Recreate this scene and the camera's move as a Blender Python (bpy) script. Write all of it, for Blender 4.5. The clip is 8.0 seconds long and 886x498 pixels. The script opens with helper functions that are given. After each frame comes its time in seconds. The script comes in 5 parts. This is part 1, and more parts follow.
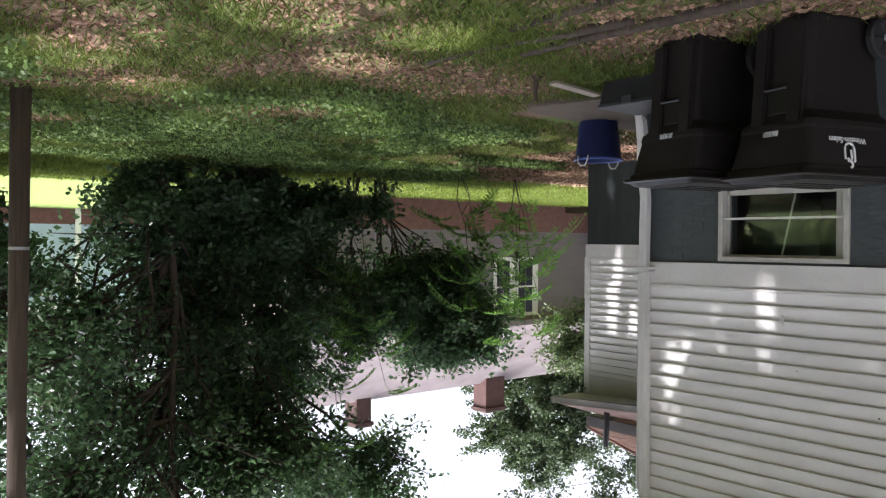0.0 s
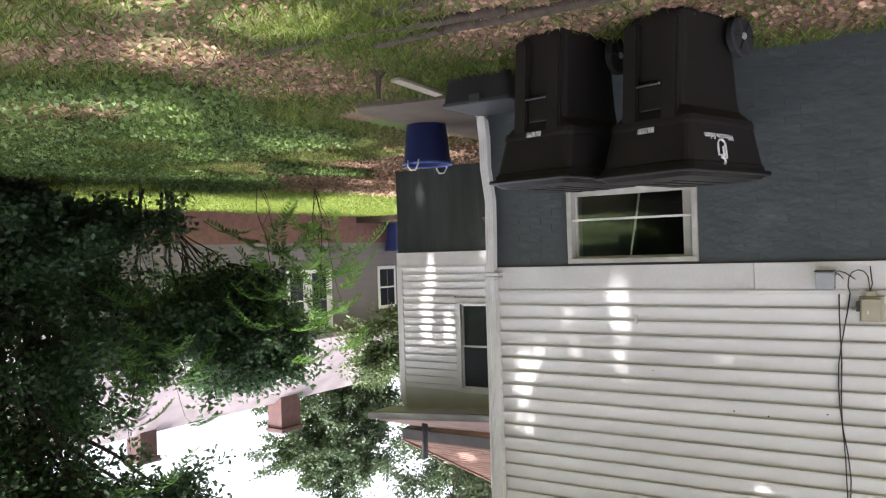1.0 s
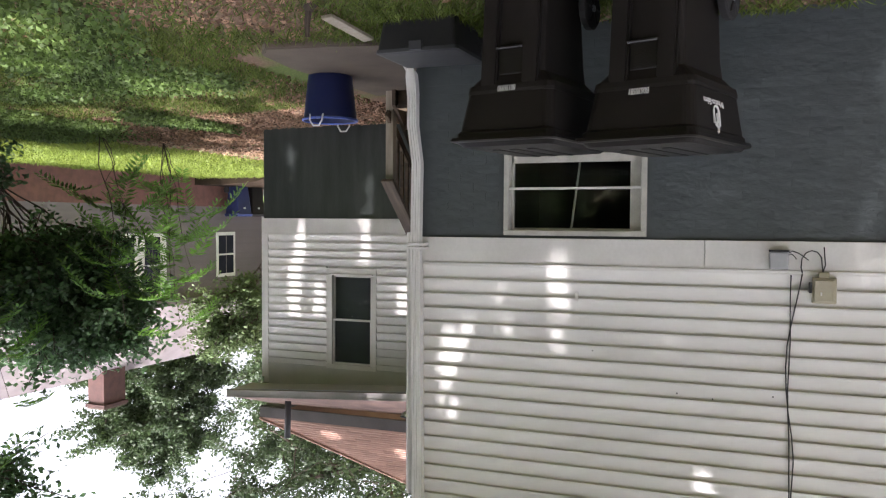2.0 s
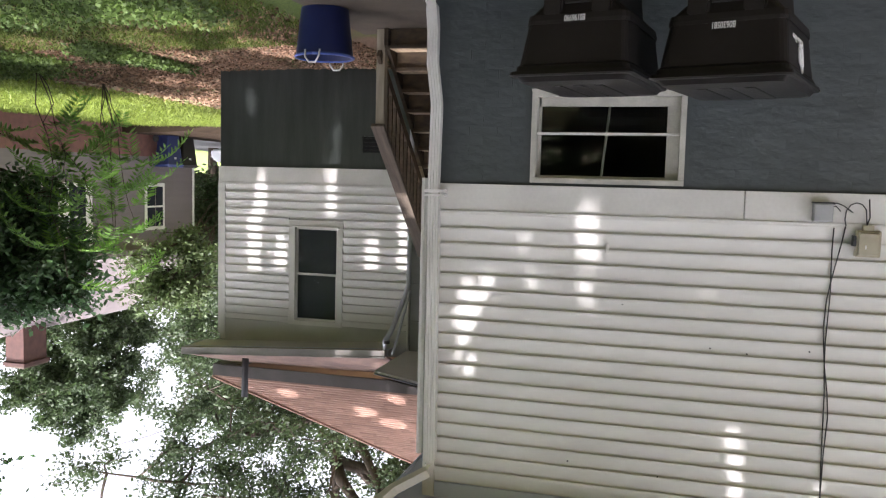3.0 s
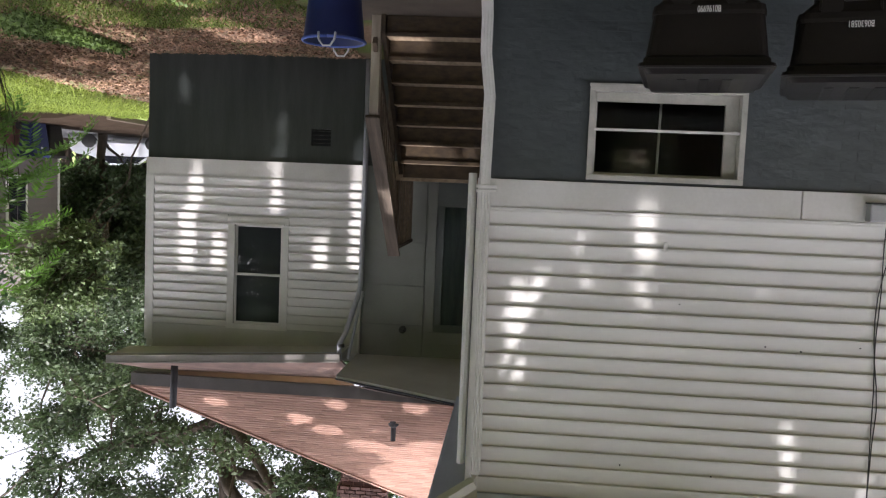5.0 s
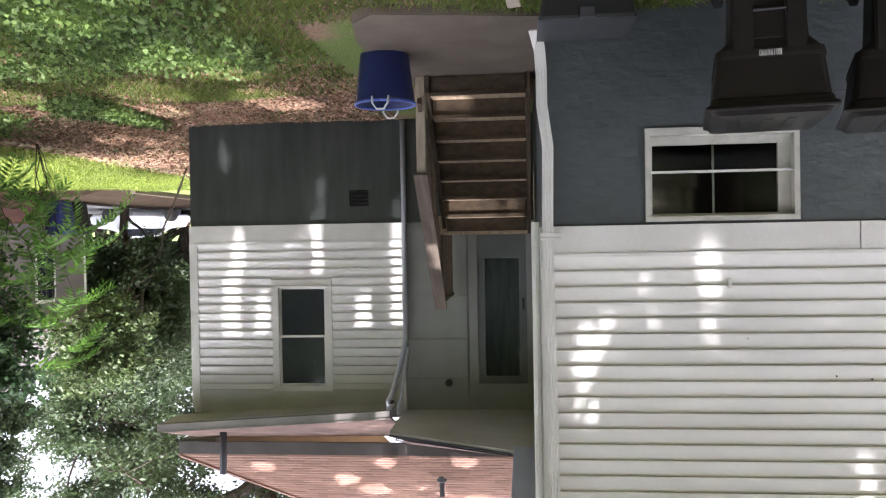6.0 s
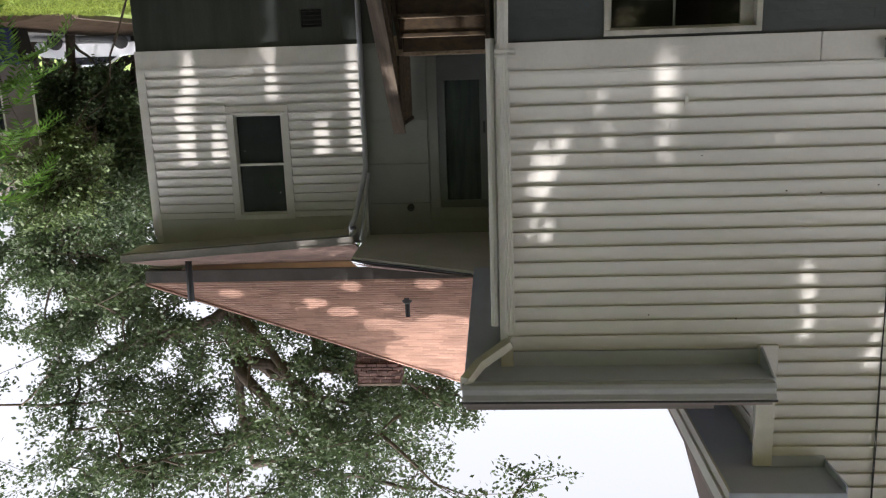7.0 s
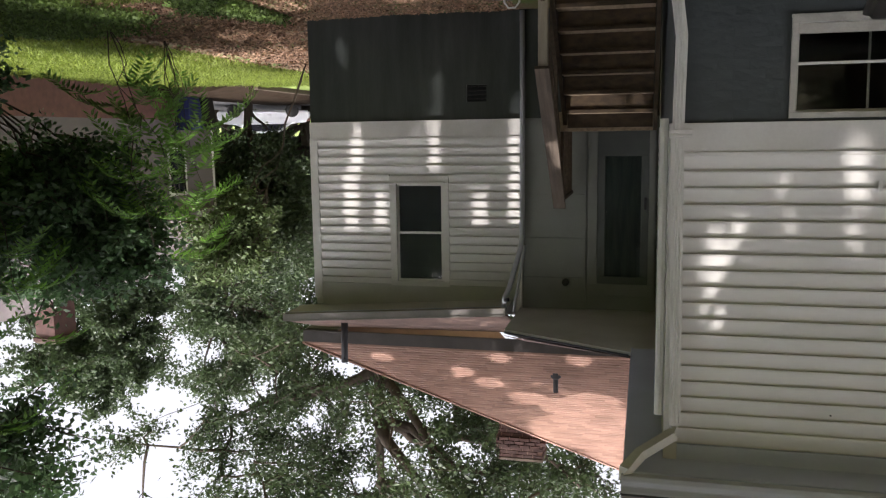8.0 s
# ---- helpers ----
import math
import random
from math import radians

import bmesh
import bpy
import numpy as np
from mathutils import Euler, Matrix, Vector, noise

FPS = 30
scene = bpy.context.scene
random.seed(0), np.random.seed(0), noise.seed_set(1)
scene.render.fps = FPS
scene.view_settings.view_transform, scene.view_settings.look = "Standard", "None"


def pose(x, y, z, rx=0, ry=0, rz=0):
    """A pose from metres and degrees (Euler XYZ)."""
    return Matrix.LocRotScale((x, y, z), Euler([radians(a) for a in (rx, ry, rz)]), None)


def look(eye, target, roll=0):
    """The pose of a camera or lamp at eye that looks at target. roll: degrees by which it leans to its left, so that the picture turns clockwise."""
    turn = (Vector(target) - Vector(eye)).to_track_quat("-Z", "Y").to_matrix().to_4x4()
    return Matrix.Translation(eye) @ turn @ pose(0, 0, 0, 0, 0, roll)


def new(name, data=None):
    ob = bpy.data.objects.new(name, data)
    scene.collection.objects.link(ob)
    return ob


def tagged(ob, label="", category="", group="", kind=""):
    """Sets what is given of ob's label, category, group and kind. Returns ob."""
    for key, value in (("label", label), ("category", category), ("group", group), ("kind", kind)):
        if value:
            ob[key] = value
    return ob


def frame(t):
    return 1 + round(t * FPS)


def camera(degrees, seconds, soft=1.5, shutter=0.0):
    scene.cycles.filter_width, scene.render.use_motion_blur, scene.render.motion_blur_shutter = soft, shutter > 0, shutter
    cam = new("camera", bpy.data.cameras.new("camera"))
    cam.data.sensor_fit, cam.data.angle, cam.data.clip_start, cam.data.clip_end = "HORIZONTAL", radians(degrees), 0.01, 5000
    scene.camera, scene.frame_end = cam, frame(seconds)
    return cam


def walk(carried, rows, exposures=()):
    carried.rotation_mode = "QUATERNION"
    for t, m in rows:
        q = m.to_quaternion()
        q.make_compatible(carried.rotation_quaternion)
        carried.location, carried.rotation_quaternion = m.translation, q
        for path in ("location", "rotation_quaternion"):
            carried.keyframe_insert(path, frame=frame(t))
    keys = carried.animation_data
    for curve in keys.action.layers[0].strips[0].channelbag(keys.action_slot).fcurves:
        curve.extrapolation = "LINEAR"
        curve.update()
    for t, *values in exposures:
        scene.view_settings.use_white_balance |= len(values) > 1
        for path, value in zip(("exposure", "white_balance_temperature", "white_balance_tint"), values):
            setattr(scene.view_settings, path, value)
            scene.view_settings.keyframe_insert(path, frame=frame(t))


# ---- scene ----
cam = camera(57.3, 8.0, soft=1.2)
PATH = [
    (0, (0.292, 0.170, 1.434), (-1.009, 1.688, 1.448), 180.5),
    (0.5, (0.276, 0.547, 1.481), (-1.179, 1.919, 1.441), 179.3),
    (1, (0.248, 1.0, 1.432), (-1.416, 2.108, 1.425), 178.2),
    (1.5, (0.205, 1.505, 1.44), (-1.601, 2.366, 1.471), 180.2),
    (1.7, (0.13, 1.73, 1.435), (-1.703, 2.53, 1.479), 180.4),
    (2.8, (-0.067, 2.745, 1.562), (-1.977, 3.317, 1.713), 180.78),
    (3, (-0.084, 2.904, 1.567), (-2.004, 3.438, 1.735), 181.44),
    (3.5, (-0.188, 3.398, 1.625), (-2.13, 3.827, 1.839), 182.13),
    (4, (-0.133, 3.754, 1.656), (-2.106, 3.927, 1.934), 184.10),
    (4.5, (-0.187, 4.116, 1.642), (-2.164, 4.246, 1.917), 183.85),
    (5, (-0.154, 4.39, 1.638), (-2.14, 4.564, 1.798), 182.37),
    (5.2, (-0.147, 4.509, 1.62), (-2.136, 4.697, 1.713), 181.85),
    (6.3, (0.068, 4.806, 1.666), (-1.921, 5.015, 1.721), 177.86),
    (6.5, (-0.051, 4.733, 1.669), (-2.028, 4.96, 1.863), 177.52),
    (7, (-0.054, 4.688, 1.696), (-1.998, 4.82, 2.147), 177.99),
    (7.5, (-0.034, 4.722, 1.67), (-1.98, 4.899, 2.099), 178.98),
    (8, (-0.084, 4.837, 1.645), (-2.006, 5.317, 1.922), 179.12),
]
EXPOSURES = [(0, 0.5, 6000, 18), (0.5, 0.78, 6030, 18), (1.0, 1.05, 6080, 19), (1.5, 0.86, 6150, 19), (3.0, 0.85, 6170, 19), (3.5, 0.73, 6170, 19), (4.0, 0.47, 6170, 19), (5.0, 0.43, 6170, 19), (5.7, 0.85, 6170, 19), (6.4, 1.4, 5900, 19), (6.6, 1.1, 5950, 19), (6.9, 0.29, 6350, 15), (7.5, -0.24, 6400, 15), (8.0, 0.09, 6400, 17)]
walk(cam, [(t, look(eye, target, roll)) for t, eye, target, roll in PATH], EXPOSURES)

# ---- world and sun ----
SUN_DIR = Vector((0.5, 0.13, 0.85)).normalized()
world = bpy.data.worlds.new("sky")
scene.world = world
world.use_nodes = True
wn = world.node_tree
sky = wn.nodes.new("ShaderNodeTexSky")
sky.sky_type = "NISHITA"
sky.sun_disc = False
sky.sun_elevation = math.asin(SUN_DIR.z)
sky.sun_rotation = math.atan2(SUN_DIR.x, SUN_DIR.y)
sky.air_density, sky.dust_density, sky.ozone_density = 1.0, 8.0, 1.0
wn.nodes["Background"].inputs[1].default_value = 0.15
haze = wn.nodes.new("ShaderNodeHueSaturation")
haze.inputs["Saturation"].default_value, haze.inputs["Value"].default_value = 0.2, 2.65
wn.links.new(sky.outputs[0], haze.inputs["Color"])
wn.links.new(haze.outputs[0], wn.nodes["Background"].inputs[0])
sun_data = bpy.data.lights.new("sun", "SUN")
sun_data.energy, sun_data.angle, sun_data.color = 4.9, radians(0.5), (1.0, 0.96, 0.9)
sun = new("sun", sun_data)
sun.matrix_world = look(SUN_DIR * 60, (0, 0, 0))

# ---- materials ----


def surface(name, col, col2=None, rough=0.6, scale=6.0, fine=60.0, bump=0.1, metal=0.0, stretch=(1, 1, 1), mixamt=1.0, rnd=0.0, island=0.0, spec=0.5, trans=0.0, coarse=0.5, depth=0.01, joined=False):
    """A two-scale noise material in object space, varied by object or island."""
    m = bpy.data.materials.new(name)
    m.use_nodes = True
    nt = m.node_tree
    n, ln = nt.nodes, nt.links
    b = n["Principled BSDF"]
    b.inputs["Roughness"].default_value = rough
    b.inputs["Metallic"].default_value = metal
    b.inputs["Specular IOR Level"].default_value = spec
    col2 = col2 or tuple(c * 0.8 for c in col)
    tc = n.new("ShaderNodeTexCoord")
    mp = n.new("ShaderNodeMapping")
    mp.inputs["Scale"].default_value = stretch
    where = n.new("ShaderNodeNewGeometry").outputs["Position"] if joined else tc.outputs["Object"]
    ln.new(where, mp.inputs[0])
    big = n.new("ShaderNodeTexNoise")
    big.inputs["Scale"].default_value, big.inputs["Detail"].default_value = scale, 6
    small = n.new("ShaderNodeTexNoise")
    small.inputs["Scale"].default_value, small.inputs["Detail"].default_value = fine, 4
    ln.new(mp.outputs[0], big.inputs[0])
    ln.new(mp.outputs[0], small.inputs[0])
    ramp = n.new("ShaderNodeMapRange")
    ramp.inputs[1].default_value, ramp.inputs[2].default_value = 0.32, 0.68
    ln.new(big.outputs[0], ramp.inputs[0])
    add = n.new("ShaderNodeMath")
    add.operation = "MULTIPLY_ADD"
    ln.new(small.outputs[0], add.inputs[0])
    add.inputs[1].default_value = 0.5
    sub = n.new("ShaderNodeMath")
    sub.operation = "MULTIPLY_ADD"
    ln.new(ramp.outputs[0], sub.inputs[0])
    sub.inputs[1].default_value, sub.inputs[2].default_value = coarse * 1.4, -0.25 + (0.5 - coarse) * 0.7
    ln.new(sub.outputs[0], add.inputs[2])
    mix = n.new("ShaderNodeMix")
    mix.data_type, mix.clamp_factor = "RGBA", True
    mix.inputs[6].default_value, mix.inputs[7].default_value = (*col, 1), (*col2, 1)
    fac = n.new("ShaderNodeMath")
    fac.operation = "MULTIPLY"
    ln.new(add.outputs[0], fac.inputs[0])
    fac.inputs[1].default_value = mixamt
    ln.new(fac.outputs[0], mix.inputs[0])
    out = mix.outputs[2]
    for amount, node, sock in ((rnd, "ShaderNodeObjectInfo", "Random"), (island, "ShaderNodeNewGeometry", "Random Per Island")):
        if amount:
            o = n.new(node)
            mr = n.new("ShaderNodeMapRange")
            mr.inputs[3].default_value, mr.inputs[4].default_value = 1 - amount, 1 + amount
            ln.new(o.outputs[sock], mr.inputs[0])
            hs = n.new("ShaderNodeHueSaturation")
            ln.new(mr.outputs[0], hs.inputs["Value"])
            ln.new(out, hs.inputs["Color"])
            out = hs.outputs[0]
    ln.new(out, b.inputs["Base Color"])
    if bump:
        bp = n.new("ShaderNodeBump")
        bp.inputs["Strength"].default_value, bp.inputs["Distance"].default_value = bump, depth
        ln.new(add.outputs[0], bp.inputs["Height"])
        ln.new(bp.outputs[0], b.inputs["Normal"])
    if trans:
        tr = n.new("ShaderNodeBsdfTranslucent")
        ln.new(out, tr.inputs[0])
        ms = n.new("ShaderNodeMixShader")
        ms.inputs[0].default_value = trans
        ln.new(b.outputs[0], ms.inputs[1])
        ln.new(tr.outputs[0], ms.inputs[2])
        ln.new(ms.outputs[0], n["Material Output"].inputs[0])
    return m


def glass_pane(name):
    m = bpy.data.materials.new(name)
    m.use_nodes = True
    b = m.node_tree.nodes["Principled BSDF"]
    b.inputs["Base Color"].default_value = (0.9, 0.95, 0.93, 1)
    b.inputs["Roughness"].default_value, b.inputs["IOR"].default_value = 0.02, 1.45
    b.inputs["Transmission Weight"].default_value = 1.0
    return m


SIDING = surface("white_vinyl", (0.67, 0.66, 0.62), (0.55, 0.54, 0.5), 0.4, 1.2, 25, 0.03, rnd=0.03, stretch=(1, 0.5, 2))
TRIM = surface("white_trim_paint", (0.67, 0.66, 0.625), (0.53, 0.52, 0.48), 0.5, 2.5, 40, 0.05)
OLDTRIM = surface("aged_window_paint", (0.5, 0.49, 0.43), (0.3, 0.29, 0.25), 0.6, 6, 60, 0.2)
SOFFIT = surface("grey_soffit_paint", (0.46, 0.5, 0.62), (0.39, 0.43, 0.54), 0.6, 2.0, 30, 0.03)
PORCHCEIL = surface("grey_porch_paint", (0.52, 0.52, 0.49), (0.42, 0.42, 0.39), 0.6, 2.0, 30, 0.03)
SHEDSHINGLE = surface("brown_stained_shingle", (0.24, 0.15, 0.115), (0.1, 0.065, 0.05), 0.9, 2.6, 60, 0.5)
# Wing gutter: beige darkened to hold the shade it hangs in.
SHADEGUTTER = surface("shaded_beige_gutter", (0.27, 0.255, 0.23), (0.15, 0.14, 0.125), 0.5, 3.0, 40, 0.05, stretch=(1, 0.4, 1))
GUTTER = surface("gutter_enamel", (0.47, 0.49, 0.54), (0.38, 0.4, 0.44), 0.35, 3.0, 40, 0.02)
SLATE = surface("slate_blue_brick_paint", (0.062, 0.073, 0.075), (0.044, 0.053, 0.056), 0.46, 3.2, 14, 1.0, rnd=0.05, stretch=(1, 0.7, 1.3), depth=0.011, joined=True)
SLATE_JOINT = surface("painted_joint", (0.06, 0.071, 0.073), (0.042, 0.05, 0.053), 0.5, 3.2, 14, 1.0, depth=0.011, joined=True)
# Tall pale streaks in the dark paint stand for sun dapples.
DARKWALL = surface("dark_foundation_paint", (0.05, 0.057, 0.054), (0.014, 0.018, 0.018), 0.32, 2.2, 30, 0.3, stretch=(1, 2.6, 0.35))
# Worn wood, also paler for the sky light that treads catch.
TREADWOOD = surface("worn_lit_tread_wood", (0.29, 0.22, 0.145), (0.12, 0.085, 0.055), 0.7, 4.0, 50, 0.4, stretch=(1, 6, 6), rnd=0.2)
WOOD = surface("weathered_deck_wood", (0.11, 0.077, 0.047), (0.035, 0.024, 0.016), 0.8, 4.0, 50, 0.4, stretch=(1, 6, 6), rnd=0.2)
# Riser wood is darkened for the shade on the stairs.
RISERWOOD = surface("shaded_riser_wood", (0.065, 0.042, 0.02), (0.014, 0.0095, 0.006), 0.8, 3.0, 50, 0.4, stretch=(1, 3, 6), rnd=0.25)
RAILWOOD = surface("grey_rail_wood", (0.15, 0.115, 0.085), (0.045, 0.032, 0.023), 0.8, 5.0, 60, 0.4, stretch=(0.4, 4, 4), rnd=0.1)
PALEWOOD = surface("pale_post_wood", (0.36, 0.32, 0.25), (0.24, 0.2, 0.15), 0.8, 5.0, 60, 0.3, stretch=(5, 5, 0.5))
SHINGLE = surface("tan_shingle", (0.4, 0.25, 0.19), (0.27, 0.165, 0.125), 0.9, 1.6, 90, 0.5, island=0.18)
ROOFGREY = surface("grey_shingle", (0.33, 0.29, 0.28), (0.22, 0.19, 0.19), 0.9, 1.2, 50, 0.4, island=0.15)
# Both bricks are darker than their own red, to stand for shade.
BRICK = surface("red_brick", (0.125, 0.058, 0.045), (0.07, 0.036, 0.03), 0.85, 5, 60, 0.4, rnd=0.25, island=0.25)
CHIMNEYBRICK = surface("shaded_red_brick", (0.078, 0.038, 0.031), (0.045, 0.025, 0.021), 0.85, 5, 60, 0.4, rnd=0.25)
MORTAR = surface("brick_mortar", (0.26, 0.17, 0.13), (0.18, 0.11, 0.09), 0.9, 6, 60, 0.3)
BINPLASTIC = surface("black_bin_plastic", (0.0125, 0.0108, 0.01), (0.019, 0.0165, 0.015), 0.5, 3.0, 120, 0.15, spec=0.2)
BINLID = surface("black_lid_plastic", (0.007, 0.006, 0.006), (0.012, 0.01, 0.01), 0.34, 3.0, 90, 0.3, spec=0.3)
RUBBER = surface("tyre_rubber", (0.012, 0.012, 0.012), (0.02, 0.02, 0.02), 0.8, 8, 80, 0.2)
PRINT = surface("white_print", (0.75, 0.75, 0.73), (0.62, 0.62, 0.6), 0.6, 20, 90, 0.0)
TUB = surface("blue_tub_plastic", (0.009, 0.017, 0.078), (0.007, 0.013, 0.058), 0.4, 4, 60, 0.05)
NAVY = surface("navy_cart_plastic", (0.01, 0.018, 0.075), (0.007, 0.012, 0.05), 0.5, 4, 60, 0.05)
TUBRIM = surface("blue_tub_rim", (0.08, 0.13, 0.42), (0.05, 0.09, 0.32), 0.4, 4, 60, 0.05)
ROPE = surface("white_rope", (0.7, 0.7, 0.66), (0.5, 0.5, 0.46), 0.8, 30, 200, 0.3)
CONCRETE = surface("worn_concrete", (0.115, 0.09, 0.066), (0.065, 0.05, 0.038), 0.9, 3, 60, 0.3)
DARKPLASTIC = surface("dark_crate_plastic", (0.012, 0.012, 0.013), (0.02, 0.02, 0.02), 0.6, 5, 60, 0.1)
GREYLID = surface("grey_lid_plastic", (0.045, 0.047, 0.05), (0.025, 0.026, 0.028), 0.5, 6, 60, 0.1)
GALV = surface("grey_metal_box", (0.42, 0.43, 0.43), (0.32, 0.33, 0.33), 0.5, 6, 60, 0.05, metal=0.3)
TANBOX = surface("tan_utility_plastic", (0.4, 0.37, 0.27), (0.3, 0.27, 0.19), 0.5, 8, 60, 0.05)
CABLE = surface("black_cable", (0.012, 0.012, 0.012), (0.02, 0.02, 0.02), 0.6, 9, 60, 0.0)
SCREEN = surface("grey_insect_screen", (0.05, 0.054, 0.06), (0.035, 0.038, 0.042), 0.7, 2, 200, 0.0)
PANEREFLECT = surface("door_glass_reflection", (0.13, 0.15, 0.15), (0.05, 0.06, 0.06), 0.8, 2.5, 20, 0.1, stretch=(1, 5, 0.6))
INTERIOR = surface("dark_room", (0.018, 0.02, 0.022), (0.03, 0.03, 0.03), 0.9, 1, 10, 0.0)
# Dark tone puts the shade on the upper eave into the colour.
FASCIA = surface("shaded_fascia_paint", (0.09, 0.08, 0.075), (0.05, 0.045, 0.04), 0.6, 3, 40, 0.05)
PVC = surface("black_vent_pipe", (0.035, 0.035, 0.04), (0.02, 0.02, 0.02), 0.6, 6, 60, 0.05)
DOORPAINT = surface("grey_green_door_paint", (0.13, 0.145, 0.14), (0.1, 0.11, 0.105), 0.5, 3, 40, 0.05)
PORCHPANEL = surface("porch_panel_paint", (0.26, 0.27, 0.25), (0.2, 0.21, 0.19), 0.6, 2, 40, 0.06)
GLASS = glass_pane("window_glass")
BARK = surface("brown_bark", (0.075, 0.055, 0.04), (0.03, 0.023, 0.017), 0.9, 5, 40, 0.8, stretch=(3, 3, 0.6))
POLEWOOD = surface("grey_pole_wood", (0.11, 0.08, 0.058), (0.055, 0.04, 0.03), 0.9, 6, 60, 0.5, stretch=(6, 6, 0.4))
LEAF_DARK = surface("dark_leaf", (0.085, 0.15, 0.06), (0.045, 0.095, 0.045), 0.34, 0.4, 3, 0.0, island=0.45, trans=0.5)
LEAF_MID = surface("oak_leaf", (0.066, 0.098, 0.04), (0.038, 0.063, 0.028), 0.48, 0.3, 3, 0.0, island=0.4, trans=0.4)
LEAF_BRIGHT = surface("bright_frond_leaf", (0.14, 0.28, 0.045), (0.08, 0.18, 0.03), 0.5, 0.4, 3, 0.0, island=0.35, trans=0.5)
LEAF_PALE = surface("pale_leaf", (0.12, 0.17, 0.06), (0.07, 0.11, 0.04), 0.5, 0.4, 3, 0.0, island=0.35, trans=0.35)
IVY = surface("ivy_leaf", (0.13, 0.2, 0.045), (0.06, 0.11, 0.028), 0.6, 1.1, 5, 0.0, island=0.5, trans=0.25)
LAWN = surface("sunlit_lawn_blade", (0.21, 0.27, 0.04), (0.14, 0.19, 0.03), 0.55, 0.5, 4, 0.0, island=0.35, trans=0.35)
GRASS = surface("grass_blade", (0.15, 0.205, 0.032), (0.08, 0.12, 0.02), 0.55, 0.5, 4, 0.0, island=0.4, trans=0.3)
LITTER = surface("dry_leaf", (0.34, 0.215, 0.14), (0.15, 0.09, 0.06), 0.8, 0.7, 6, 0.0, island=0.55)
NEIGHBOUR = surface("taupe_siding", (0.17, 0.145, 0.14), (0.135, 0.115, 0.11), 0.6, 0.8, 12, 0.03, rnd=0.04)
BLUESIDING = surface("pale_blue_siding", (0.42, 0.52, 0.6), (0.34, 0.43, 0.5), 0.6, 0.8, 12, 0.03)
SILVER = surface("silver_car_paint", (0.72, 0.74, 0.78), (0.66, 0.68, 0.72), 0.3, 2, 20, 0.0, metal=0.15)
CARDARK = surface("dark_car_glass", (0.02, 0.022, 0.03), (0.03, 0.03, 0.04), 0.08, 2, 20, 0.0)
ALLOY = surface("alloy_rim", (0.6, 0.6, 0.6), (0.45, 0.45, 0.45), 0.35, 5, 40, 0.0, metal=0.7)
SHADEBED = surface("shaded_leaf_bed", (0.035, 0.025, 0.017), (0.018, 0.013, 0.009), 1.0, 2.5, 50, 0.6, spec=0.05)
ASPHALT = surface("asphalt", (0.06, 0.06, 0.06), (0.045, 0.045, 0.045), 0.9, 2, 60, 0.3)

# ---- mesh helpers ----


def part(name, bm, material, parent=None, label=""):
    me = bpy.data.meshes.new(name)
    bm.normal_update()
    bm.to_mesh(me)
    bm.free()
    me.materials.append(material)
    ob = new(name, me)
    if parent:
        ob.parent = parent
    if label:
        ob["label"] = label
    return ob


def thing(name, label, category, group="", at=(0, 0, 0), rz=0, kind=""):
    ob = new(name)
    ob.empty_display_size = 0.1
    ob.matrix_world = pose(*at, 0, 0, rz)
    return tagged(ob, label, category, group, kind)


def box(x0, x1, y0, y1, z0, z1, bevel=0.0, bm=None):
    bm = bm or bmesh.new()
    made = bmesh.ops.create_cube(bm, size=1.0)["verts"]
    for v in made:
        v.co = Vector((x0 + (v.co.x + 0.5) * (x1 - x0), y0 + (v.co.y + 0.5) * (y1 - y0), z0 + (v.co.z + 0.5) * (z1 - z0)))
    if bevel:
        edges = list({e for v in made for e in v.link_edges})
        bmesh.ops.bevel(bm, geom=edges, offset=bevel, segments=2, affect="EDGES", profile=0.6)
    return bm


def prism(points, axis, a, b, bevel=0.0):
    """A closed outline, swept along one axis from a to b. Points are the two other coordinates in order."""
    bm = bmesh.new()

    def put(p, q):
        return {"x": (q, p[0], p[1]), "y": (p[0], q, p[1]), "z": (p[0], p[1], q)}[axis]

    lo = [bm.verts.new(put(p, a)) for p in points]
    hi = [bm.verts.new(put(p, b)) for p in points]
    bm.faces.new(lo)
    bm.faces.new(hi[::-1])
    for i in range(len(points)):
        j = (i + 1) % len(points)
        bm.faces.new((lo[j], lo[i], hi[i], hi[j]))
    bmesh.ops.recalc_face_normals(bm, faces=bm.faces)
    if bevel:
        bmesh.ops.bevel(bm, geom=list(bm.edges), offset=bevel, segments=2, affect="EDGES")
    return bm


def tube(points, radii, sides=8, bm=None, flat=1.0, phase=0.0):
    """A round bar through points; radii one per point."""
    bm = bm or bmesh.new()
    pts = [Vector(p) for p in points]
    if not isinstance(radii, (list, tuple)):
        radii = [radii] * len(pts)
    rings = []
    for i, p in enumerate(pts):
        d = (pts[min(i + 1, len(pts) - 1)] - pts[max(i - 1, 0)]).normalized()
        u = d.orthogonal().normalized() if abs(d.z) > 0.9 else d.cross(Vector((0, 0, 1))).normalized()
        if abs(d.z) > 0.9:
            u = (Vector((0, 1, 0)) - d * d.y).normalized()
        w = d.cross(u).normalized()
        rings.append([bm.verts.new(p + radii[i] * (math.cos(phase + 2 * math.pi * k / sides) * u + flat * math.sin(phase + 2 * math.pi * k / sides) * w)) for k in range(sides)])
    for r0, r1 in zip(rings, rings[1:]):
        for k in range(sides):
            bm.faces.new((r0[k], r0[(k + 1) % sides], r1[(k + 1) % sides], r1[k]))
    bm.faces.new(rings[0][::-1])
    bm.faces.new(rings[-1])
    return bm


